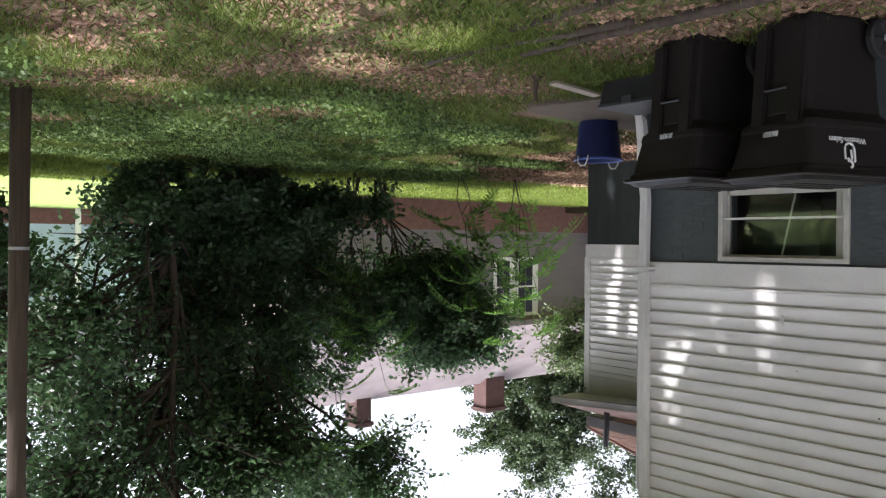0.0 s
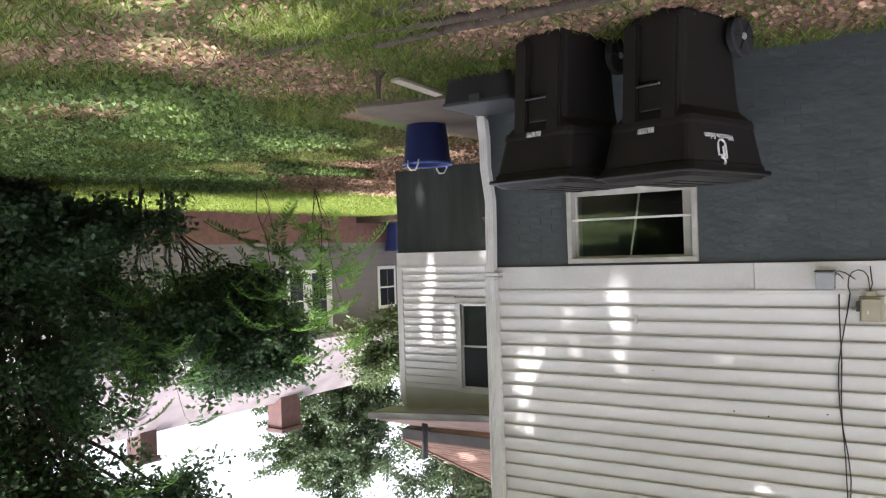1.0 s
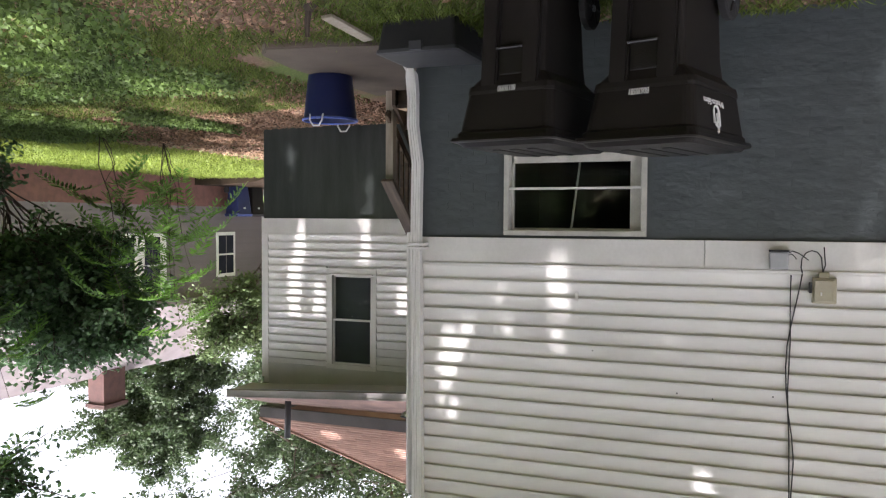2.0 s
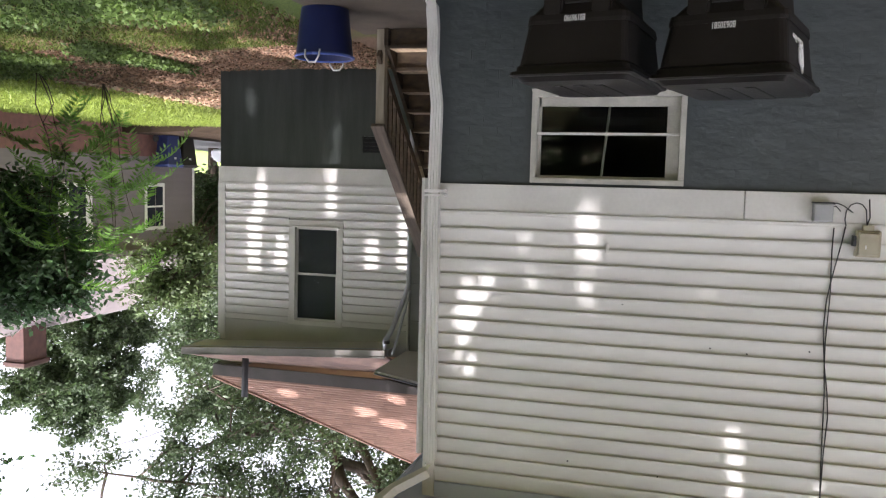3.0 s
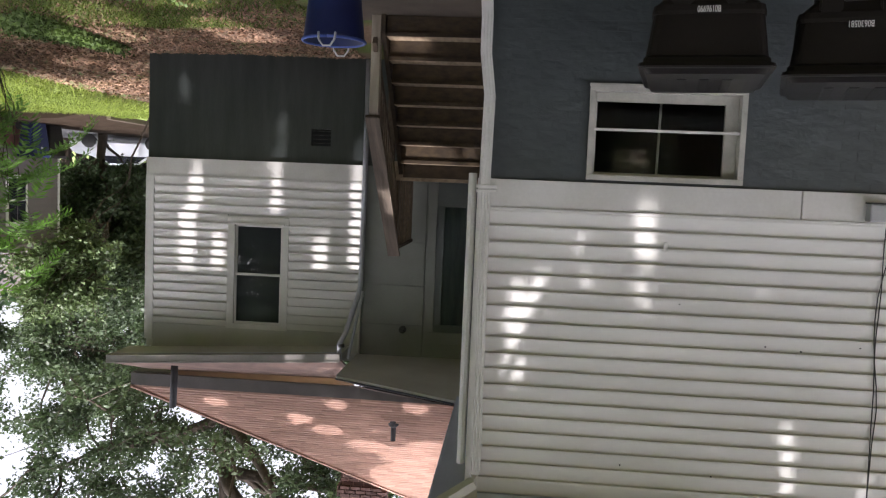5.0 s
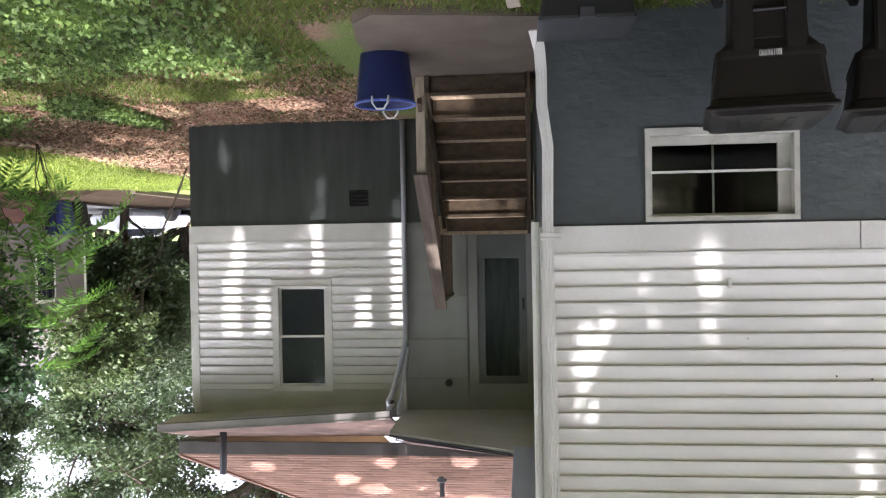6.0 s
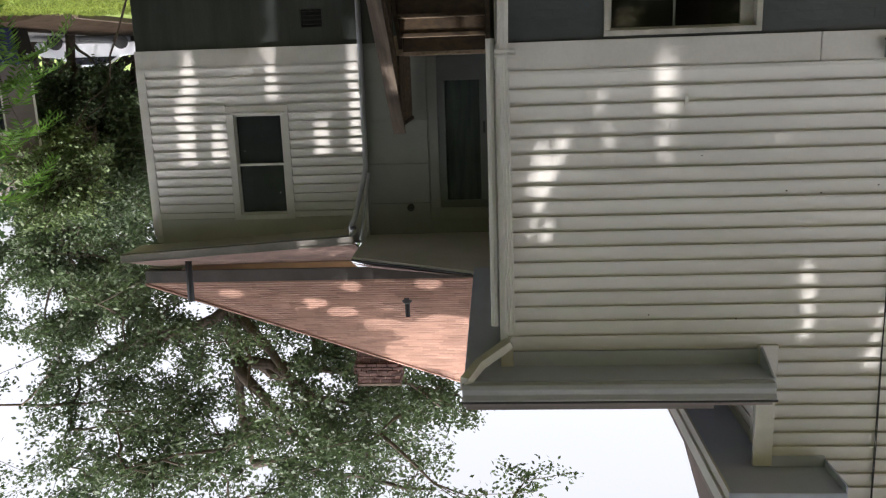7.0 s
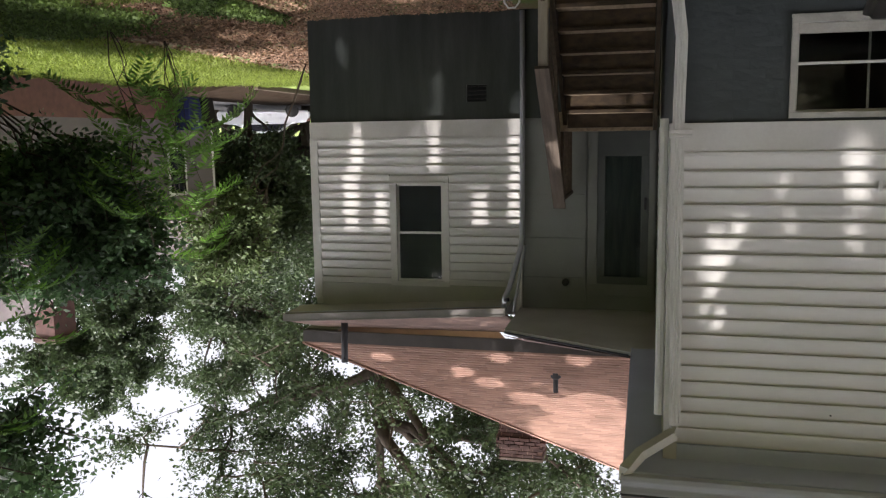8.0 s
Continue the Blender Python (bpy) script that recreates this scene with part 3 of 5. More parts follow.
def sash_window(name, x, y0, y1, z0, z1, label, pane_dark=True):
    """A double-hung window in a wall that faces +x."""
    w = thing(name, label, "window", kind="structure")
    f = 0.1
    fr = bmesh.new()
    for b in ((y0, y1, z1 - 0.07, z1), (y0, y1, z0, z0 + 0.1), (y0, y0 + f, z0 + 0.1, z1 - 0.07), (y1 - f, y1, z0 + 0.1, z1 - 0.07)):
        box(x - 0.06, x + 0.03, b[0], b[1], b[2], b[3], 0.005, fr)
    part("window_frame", fr, TRIM, w)
    part("window_sill", box(x - 0.05, x + 0.05, y0 + 0.06, y1 - 0.06, z0 + 0.085, z0 + 0.115, 0.005), TRIM, w)
    a0, a1, c0, c1 = y0 + f, y1 - f, z0 + 0.115, z1 - 0.07
    mid = (c0 + c1) / 2
    for i, (za, zb, dx) in enumerate(((c0, mid + 0.015, 0.0), (mid - 0.015, c1, 0.02))):
        s = bmesh.new()
        for b in ((a0, a1, za, za + 0.03), (a0, a1, zb - 0.03, zb), (a0, a0 + 0.025, za + 0.03, zb - 0.03), (a1 - 0.025, a1, za + 0.03, zb - 0.03)):
            box(x - 0.055 + dx, x - 0.025 + dx, b[0], b[1], b[2], b[3], 0.002, s)
        part("sash", s, TRIM, w)
        p = part("pane", box(x - 0.045 + dx, x - 0.04 + dx, a0 + 0.025, a1 - 0.025, za + 0.03, zb - 0.03), GLASS, w)
        p.visible_shadow = False
        part("insect_screen", box(x - 0.07 + dx * 0.5, x - 0.066 + dx * 0.5, a0, a1, za, zb), SCREEN, w)
    return w


sash_window("window_2", XW, WW[0], WW[1], WW[2], WW[3], "white double-hung window with dark reflecting glass")
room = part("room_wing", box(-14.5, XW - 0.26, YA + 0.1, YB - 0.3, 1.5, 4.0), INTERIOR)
bm = bmesh.new()
bm.from_mesh(room.data)
bmesh.ops.delete(bm, geom=[f for f in bm.faces if f.normal.x > 0.9], context="FACES")
bm.to_mesh(room.data)
bm.free()
tagged(room, "unlit room behind the wing window", "room", kind="structure")


def wing_eave():
    """Deep eave whose gutter falls slightly towards the stairs."""
    e = thing("eave_wing", "deep eave with beige gutter over the wing", "eave", kind="structure")
    xo, ya, yb = -10.62, 6.6, 9.8

    def fall(y):
        return 3.93 + (y - ya) / (yb - ya) * 0.2

    def sloped(x0, x1, lo, hi, y0=ya, y1=yb):
        bm = bmesh.new()
        vs = [bm.verts.new((x, y, fall(y) + h)) for x in (x0, x1) for y in (y0, y1) for h in (lo, hi)]
        for f in ((0, 1, 3, 2), (4, 6, 7, 5), (0, 4, 5, 1), (2, 3, 7, 6), (0, 2, 6, 4), (1, 5, 7, 3)):
            bm.faces.new([vs[i] for i in f])
        bmesh.ops.recalc_face_normals(bm, faces=bm.faces)
        return bm

    part("soffit", sloped(XW - 0.02, xo, 0.0, 0.02), PORCHCEIL, e)
    part("fascia", sloped(xo, xo + 0.02, -0.01, 0.1), SOFFIT, e)
    part("gutter", sloped(xo + 0.022, xo + 0.12, -0.005, 0.095), SHADEGUTTER, e)
    part("gutter_lip", sloped(xo + 0.1, xo + 0.128, 0.085, 0.102), SHADEGUTTER, e)
    bm = bmesh.new()
    a = [bm.verts.new(v) for v in ((xo + 0.03, ya, fall(ya) + 0.11), (xo + 0.03, yb + 0.05, fall(yb) + 0.11), (-12.0, yb + 0.05, 4.66), (-12.0, ya, 4.62))]
    b = [bm.verts.new(v.co + Vector((0, 0, -0.03))) for v in a]
    bm.faces.new(a)
    bm.faces.new(b[::-1])
    for i in range(4):
        bm.faces.new((a[i], b[i], b[(i + 1) % 4], a[(i + 1) % 4]))
    bmesh.ops.recalc_face_normals(bm, faces=bm.faces)
    part("shed_roof", bm, SHEDSHINGLE, e, "strip of stained tan shingles behind the gutter")
    d = thing("downspout", "dull metal downspout slanting from gutter to wing corner", "downspout")
    smooth(part("pipe", tube([(xo + 0.06, ya + 0.03, 3.93), (xo + 0.05, ya + 0.02, 3.8), (-10.68, 6.58, 3.7), (-10.99, 6.47, 3.2), (XW + 0.08, 6.46, 3.05), (XW + 0.08, 6.45, 1.6), (XW + 0.08, 6.45, 0.02)], [0.03, 0.035, 0.035, 0.035, 0.035, 0.035, 0.035], 10), GUTTER, d))
    smooth(part("brace", tube([(-10.55, 6.5, 3.98), (-10.99, 6.41, 3.15)], 0.022, 8), GUTTER, d))
    part("outlet", tube([(xo + 0.05, ya, 3.8), (xo + 0.05, ya, 3.84)], 0.045, 12), PVC, d)


wing_eave()


def upper_roof():
    """Hipped roof over the wing, with courses as real steps."""
    r = thing("roof_wing", "hipped roof of sunlit tan asphalt shingles", "roof", kind="structure")
    x0, y0, z0, s = -11.9, 10.1, 4.9, 0.773
    top = 5.2
    rows = 66
    verts, faces = [], []
    rng = random.Random(4)
    for i in range(rows):
        a, b = top * i / rows, top * (i + 1) / rows
        y, end, k = 2.0, y0 - a, 0
        y -= rng.random() * 0.3
        while y < end - 0.02:
            yn = min(y + 0.3 + 0.02 * rng.random(), end)
            lift = 0.022 + 0.008 * rng.random()
            n = len(verts)
            yb = min(yn, y0 - b) if yn >= end else yn
            verts += [(x0 - a, y, z0 + s * a + lift), (x0 - a, yn, z0 + s * a + lift), (x0 - b, max(min(yn, y0 - b), y), z0 + s * b), (x0 - b, min(y, y0 - b), z0 + s * b), (x0 - a, y, z0 + s * a - 0.02), (x0 - a, yn, z0 + s * a - 0.02)]
            faces += [(n, n + 1, n + 2, n + 3), (n + 4, n + 5, n + 1, n)]
            y = yn
    ob = raw("shingle_courses", verts, faces, SHINGLE, r)
    ob["kind"] = "stuff"
    bm = bmesh.new()
    pts = [(x0 + 0.02, 2.0, z0 - 0.03), (x0 + 0.02, y0, z0 - 0.03), (x0 - top, y0 - top, z0 + s * top - 0.03), (x0 - top, 2.0, z0 + s * top - 0.03)]
    bm.faces.new([bm.verts.new(p) for p in pts])
    bm.faces.new([bm.verts.new(p) for p in ((x0, y0, z0 - 0.03), (-20.0, y0, z0 - 0.03), (x0 - top, y0 - top, z0 + s * top - 0.03))])
    part("decking", bm, SHINGLE, r)
    part("fascia", box(x0 - 0.02, x0 + 0.02, 4.6, y0 + 0.02, z0 - 0.2, z0 - 0.01, 0.004), FASCIA, r)
    part("fascia", box(-20, x0, y0 - 0.02, y0 + 0.02, z0 - 0.2, z0 - 0.03, 0.004), FASCIA, r)
    part("soffit", box(-20, x0 - 0.03, YB, y0 - 0.03, z0 - 0.22, z0 - 0.2), FASCIA, r)
    hip = tube([(x0 + 0.02, y0 + 0.02, z0 + 0.01), (x0 - top, y0 - top, z0 + s * top + 0.02)], 0.05, 6, flat=0.5)
    part("hip_ridge", hip, SHINGLE, r)
    v = thing("roof_vent", "dark rusty roof vent pipe with cap", "vent pipe")
    part("pipe", tube([(-12.6, 6.15, 5.2), (-12.6, 6.15, 5.72)], 0.04, 10), PVC, v)
    part("flashing", tube([(-12.6, 6.15, 5.36), (-12.6, 6.15, 5.47), (-12.6, 6.15, 5.5)], [0.085, 0.08, 0.045], 12), PVC, v)
    v2 = thing("flue_pipe", "black plumbing vent pipe standing on the shed roof", "vent pipe")
    smooth(part("pipe", tube([(-11.3, 9.18, 4.3), (-11.3, 9.2, 5.02)], 0.05, 12), PVC, v2))


upper_roof()


def porch():
    p = thing("porch_wall", "shaded porch wall of wide painted panels", "wall", kind="structure")
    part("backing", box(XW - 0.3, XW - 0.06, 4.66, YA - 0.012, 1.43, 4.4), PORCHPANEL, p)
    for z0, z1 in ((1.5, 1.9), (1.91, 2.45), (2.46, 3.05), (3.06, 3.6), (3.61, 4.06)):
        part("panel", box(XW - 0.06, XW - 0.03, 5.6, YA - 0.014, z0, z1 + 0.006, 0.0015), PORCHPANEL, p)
    d = thing("door_1", "grey-green storm door with tall dark glass under the porch", "door", kind="structure")
    fr = bmesh.new()
    for b in ((4.7, 5.58, 3.68, 3.84), (5.45, 5.58, 1.57, 3.68), (4.7, 4.78, 1.57, 3.68)):
        box(XW - 0.06, XW + 0.0, b[0], b[1], b[2], b[3], 0.006, fr)
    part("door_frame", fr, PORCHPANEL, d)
    leaf = bmesh.new()
    for b in ((4.78, 5.45, 1.6, 1.95), (4.78, 5.45, 3.58, 3.68), (4.78, 4.88, 1.95, 3.58), (5.35, 5.45, 1.95, 3.58)):
        box(XW - 0.055, XW - 0.02, b[0], b[1], b[2], b[3], 0.004, leaf)
    part("door_leaf", leaf, DOORPAINT, d)
    g = part("pane", box(XW - 0.045, XW - 0.04, 4.88, 5.35, 1.95, 3.58), GLASS, d)
    # Added grey panel: the door glass's reflection is put in its colour.
    part("reflection_panel", box(XW - 0.058, XW - 0.056, 4.8, 5.44, 1.62, 3.66), PANEREFLECT, d)
    part("door_handle", box(XW - 0.02, XW + 0.03, 4.81, 4.84, 2.5, 2.66, 0.008), PVC, d)
    lamp = thing("porch_light", "small dark porch light fixture beside the door", "lamp")
    part("base", tube([(XW - 0.03, 5.87, 3.67), (XW + 0.02, 5.87, 3.67)], 0.05, 12), PVC, lamp)
    part("bulb_socket", tube([(XW + 0.02, 5.87, 3.67), (XW + 0.07, 5.87, 3.65)], 0.03, 10), PVC, lamp)
    c = thing("porch_ceiling", "shaded flat porch ceiling with dark drip edge", "ceiling", kind="structure")
    outline = [(-11.4, 6.5), (-11.4, 4.66), (-9.05, 4.66), (-9.05, 4.98), (-9.85, 6.5)]
    part("deck", prism(outline, "z", 4.05, 4.09), PORCHCEIL, c)
    slope = bmesh.new()
    for dz in (0.0, 0.03):
        slope.faces.new([slope.verts.new(v) for v in ((-9.1, 4.7, 4.1 + dz), (-9.1, 4.98, 4.1 + dz), (-9.88, 6.55, 4.1 + dz), (-11.93, 6.55, 4.7 + dz), (-11.93, 4.7, 4.7 + dz))])
    part("porch_roof", slope, SHEDSHINGLE, c)
    a, b = Vector((-9.05, 4.98, 4.085)), Vector((-9.85, 6.5, 4.085))
    part("drip_edge", tube([a + Vector((0.02, 0, 0)), b + Vector((0.02, 0, 0))], 0.012, 6), PVC, c)


porch()


# stairs
def stairs():
    s = thing("back_stairs", "worn brown wooden stairs up to the back door", "stairs")
    y0, y1, n, x0, z0 = 4.76, 5.7, 8, -7.95, 0.06
    top = 1.62
    rise_, run = (top - z0) / n, 0.208
    for i in range(n):
        zt = z0 + rise_ * (i + 1)
        xt = x0 - run * i
        if i < n - 1:
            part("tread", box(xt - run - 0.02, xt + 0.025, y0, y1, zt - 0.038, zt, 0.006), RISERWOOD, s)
            # Thin top layer: wear plus sky light, both put in its colour.
            part("tread_surface", box(xt - run + 0.005, xt + 0.024, y0 + 0.004, y1 - 0.004, zt, zt + 0.004, 0.001), TREADWOOD, s, "foot-worn upper face, paler for the sky light on it")
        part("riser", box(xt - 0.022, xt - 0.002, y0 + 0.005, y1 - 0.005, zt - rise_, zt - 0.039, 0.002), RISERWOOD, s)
    for y in (y0 - 0.045, y1 + 0.005):
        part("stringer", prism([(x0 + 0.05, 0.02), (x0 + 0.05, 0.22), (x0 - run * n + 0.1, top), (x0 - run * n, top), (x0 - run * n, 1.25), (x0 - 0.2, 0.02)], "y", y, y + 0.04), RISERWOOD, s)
    lx = x0 - run * (n - 1)
    for i in range(10):
        part("landing_board", box(lx - 0.02 - (i + 1) * 0.155, lx + 0.0 - i * 0.155 - 0.025, y0, 5.95, top - 0.038, top, 0.004), TREADWOOD, s)
    part("landing_beam", box(lx - 0.045, lx - 0.024, y0, 5.95, top - 0.22, top - 0.04, 0.003), TREADWOOD, s, "paler landing beam")
    for x, y in ((lx - 0.1, 5.86), (lx - 1.4, 5.86), (lx - 1.4, 4.82), (lx - 0.12, 4.82)):
        part("support_post", box(x - 0.045, x + 0.045, y - 0.045, y + 0.045, 0.0, top - 0.04, 0.005), WOOD, s)
    r = thing("stair_railing", "weathered wooden stair railing with slanting handrail", "railing")
    part("newel_post", box(-8.045, -7.955, 5.755, 5.845, 0.05, 1.04, 0.006), PALEWOOD, r, "pale square newel post")
    a, b = Vector((-7.9, 5.8, 1.02)), Vector((-9.62, 5.8, 2.5))
    part("handrail", box(-0.0, (b - a).length, -0.07, 0.07, -0.02, 0.02, 0.005), RAILWOOD, r).matrix_world = Matrix.Translation(a) @ (b - a).to_track_quat("X", "Z").to_matrix().to_4x4()
    part("upper_post", box(-9.6, -9.51, 5.755, 5.845, 1.62, 2.42, 0.006), WOOD, r)
    part("lower_rail", box(0.0, (b - a).length, -0.02, 0.02, -0.045, 0.045, 0.004), WOOD, r).matrix_world = Matrix.Translation(a - Vector((0, 0, 0.72))) @ (b - a).to_track_quat("X", "Z").to_matrix().to_4x4()
    for i in range(1, 13):
        k = i / 13
        p = a.lerp(b, k)
        part("baluster", box(p.x - 0.018, p.x + 0.018, 5.782, 5.818, p.z - 0.74, p.z - 0.02, 0.003), WOOD, r)
    part("landing_rail", box(-11.1, -9.6, 5.77, 5.83, 2.4, 2.44, 0.004), WOOD, r)
    for i in range(9):
        part("baluster", box(-11.05 + i * 0.16, -11.01 + i * 0.16, 5.782, 5.818, 1.62, 2.4, 0.003), WOOD, r)


stairs()
slab = part("stair_slab", prism([(-5.92, 4.64), (-5.68, 5.86), (-5.9, 6.04), (-6.5, 6.13), (-8.25, 6.1), (-8.25, 4.64)], "z", -0.06, 0.055, 0.012), CONCRETE)
tagged(slab, "worn concrete slab at the foot of the stairs", "slab", kind="structure")


# ---- things by the wall ----
def letters(text, size, material, parent, m, name="printed_text"):
    cu = bpy.data.curves.new(name, "FONT")
    cu.body, cu.size, cu.align_x, cu.align_y = text, size, "CENTER", "CENTER"
    cu.extrude, cu.offset = 0.0008, size * 0.012
    tmp = bpy.data.objects.new("tmp", cu)
    scene.collection.objects.link(tmp)
    me = bpy.data.meshes.new_from_object(tmp.evaluated_get(bpy.context.evaluated_depsgraph_get()))
    bpy.data.objects.remove(tmp)
    me.materials.clear()
    me.materials.append(material)
    ob = new(name, me)
    ob.parent = parent
    ob.matrix_local = m
    return ob


def loft(rings, bm=None):
    bm = bm or bmesh.new()
    rs = [[bm.verts.new(p) for p in r] for r in rings]
    for a, b in zip(rs, rs[1:]):
        for k in range(len(a)):
            bm.faces.new((a[k], a[(k + 1) % len(a)], b[(k + 1) % len(a)], b[k]))
    bm.faces.new(rs[0][::-1])
    bm.faces.new(rs[-1])
    bmesh.ops.recalc_face_normals(bm, faces=bm.faces)
    return bm


def rounded(x0, x1, y0, y1, z, r, n=4):
    pts = []
    for cx, cy, a0 in ((x1 - r, y1 - r, 0), (x0 + r, y1 - r, 90), (x0 + r, y0 + r, 180), (x1 - r, y0 + r, 270)):
        for k in range(n + 1):
            a = radians(a0 + 90 * k / n)
            pts.append((cx + r * math.cos(a), cy + r * math.sin(a), z))
    return pts


def wheelie_bin(label, at, rz, number, logo, wide=0.95):
    """Front towards +x, lid hinged at the back; local origin at the base centre."""
    b = thing("wheeled_trash_bin", label, "trash bin", "bins by the wall", at, rz)
    secs = [(0.0, -0.27, 0.26, 0.2), (0.02, -0.29, 0.275, 0.21), (0.5, -0.33, 0.315, 0.222), (0.6, -0.34, 0.325, 0.232), (0.67, -0.36, 0.36, 0.305), (0.80, -0.385, 0.395, 0.322), (0.94, -0.41, 0.43, 0.34), (0.955, -0.42, 0.45, 0.352), (0.99, -0.42, 0.455, 0.355)]
    part("body", loft([rounded(x0, x1, -w, w, z, 0.06) for z, x0, x1, w in secs]), BINPLASTIC, b)
    for y in (-0.15, 0.15):
        part("front_rib", prism([(0.25, 0.05), (0.318, 0.05), (0.362, 0.6), (0.368, 0.68), (0.33, 0.68)], "y", y - 0.06, y + 0.06, 0.012), BINPLASTIC, b)
    # Flat panel, darker than the body to stand for a recess's shade.
    part("recess_shade", box(0.3, 0.334, -0.088, 0.088, 0.44, 0.61, 0.008), BINLID, b)
    part("lift_bar", tube([(0.352, -0.092, 0.455), (0.352, 0.092, 0.455)], 0.008, 8), GREYLID, b, "worn metal lift bar")
    part("waist_band", loft([rounded(-0.362, 0.366, -0.312, 0.312, 0.668, 0.06), rounded(-0.368, 0.374, -0.32, 0.32, 0.7, 0.06), rounded(-0.37, 0.375, -0.319, 0.319, 0.72, 0.06)]), BINPLASTIC, b)
    lid = [rounded(-0.45, 0.485, -0.375, 0.375, 0.985, 0.05), rounded(-0.455, 0.49, -0.38, 0.38, 1.003, 0.05), rounded(-0.45, 0.475, -0.37, 0.37, 1.01, 0.05), rounded(-0.43, 0.455, -0.35, 0.35, 1.012, 0.05), rounded(-0.41, 0.42, -0.33, 0.33, 1.036, 0.06), rounded(-0.3, 0.3, -0.24, 0.24, 1.046, 0.08)]
    lid_ob = part("lid", loft(lid), BINLID, b)
    for k in range(3):
        part("lid_rib", box(-0.28, 0.3, -0.16 + k * 0.13, -0.1 + k * 0.13, 1.03, 1.052, 0.01), BINLID, lid_ob)
    part("handle", tube([(-0.43, -0.25, 0.93), (-0.49, -0.22, 0.95), (-0.49, 0.22, 0.95), (-0.43, 0.25, 0.93)], 0.016, 8), BINPLASTIC, b)
    part("axle", tube([(-0.27, -0.3, 0.13), (-0.27, 0.3, 0.13)], 0.012, 8), GALV, b)
    for y in (-0.27, 0.27):
        sgn = 1 if y > 0 else -1
        w = part("wheel", tube([(-0.27, y - 0.03, 0.13), (-0.27, y - 0.02, 0.13), (-0.27, y + 0.02, 0.13), (-0.27, y + 0.03, 0.13)], [0.115, 0.13, 0.13, 0.115], 20), RUBBER, b)
        part("hub", tube([(-0.27, y + sgn * 0.03, 0.13), (-0.27, y + sgn * 0.04, 0.13)], [0.025, 0.02], 10), GALV, w)
        for k in range(6):
            a = k * math.pi / 3
            part("spoke", tube([(-0.27 + 0.03 * math.cos(a), y + sgn * 0.033, 0.13 + 0.03 * math.sin(a)), (-0.27 + 0.1 * math.cos(a), y + sgn * 0.033, 0.13 + 0.1 * math.sin(a))], 0.008, 4), BINPLASTIC, w)
    letters(number, 0.04, PRINT, b, pose(0.39 if logo else 0.384, 0, 0.735 if logo else 0.695, 90 + 14, 0, 90) @ Matrix.Diagonal((0.8, 1.25, 1, 1)), "serial_number")
    if logo:
        letters("Winston-Salem", 0.05, PRINT, b, pose(0.09, -0.327, 0.79, 94.8, 0, 0), "printed_text")
        bm = bmesh.new()
        bend = lambda cx, cz, r, a0, a1: [(cx + r * math.cos(radians(a0 + (a1 - a0) * k / 8)), cz + r * math.sin(radians(a0 + (a1 - a0) * k / 8))) for k in range(9)]
        outer = [(-0.04, 0.045)] + bend(0.0, -0.03, 0.04, 180, 360) + [(0.04, 0.03)]
        inner = [(-0.012, -0.03), (-0.014, 0.0)] + bend(0.0, 0.02, 0.016, 180, 0) + bend(0.0, 0.06, 0.02, 300, 90) + [(-0.022, 0.068)]
        for line in (outer, inner):
            tube([(p[0] + 0.09, -0.338 - (p[1] + 0.87 - 0.79) * 0.1, p[1] + 0.88) for p in line], 0.0075, 6, bm)
        part("emblem", bm, PRINT, b, "plain white emblem of looped strokes")
    b.scale = (1.0, wide, 1.0)
    return b


wheelie_bin("black plastic wheeled trash bin with white lettering on its side", (-4.91, 2.57, 0.0), 17, "B0630581", True, 0.95)
wheelie_bin("black plastic wheeled trash bin with a white serial number", (-4.92, 3.37, -0.02), 11, "B0196990", False, 0.9)


def crate():
    c = thing("storage_crate", "low black plastic crate with a grey lid beside the wall", "crate", "", (-5.62, 4.36, 0.0))
    part("body", loft([rounded(-0.26, 0.26, -0.28, 0.28, 0.0, 0.03), rounded(-0.29, 0.29, -0.31, 0.31, 0.22, 0.03)]), DARKPLASTIC, c)
    part("lid", loft([rounded(-0.3, 0.3, -0.32, 0.32, 0.22, 0.03), rounded(-0.3, 0.3, -0.32, 0.32, 0.245, 0.03), rounded(-0.27, 0.27, -0.29, 0.29, 0.25, 0.03)]), GREYLID, c, "lid greyer than the crate body")
    part("clasp", box(0.285, 0.31, -0.05, 0.05, 0.17, 0.24, 0.006), GREYLID, c)


crate()


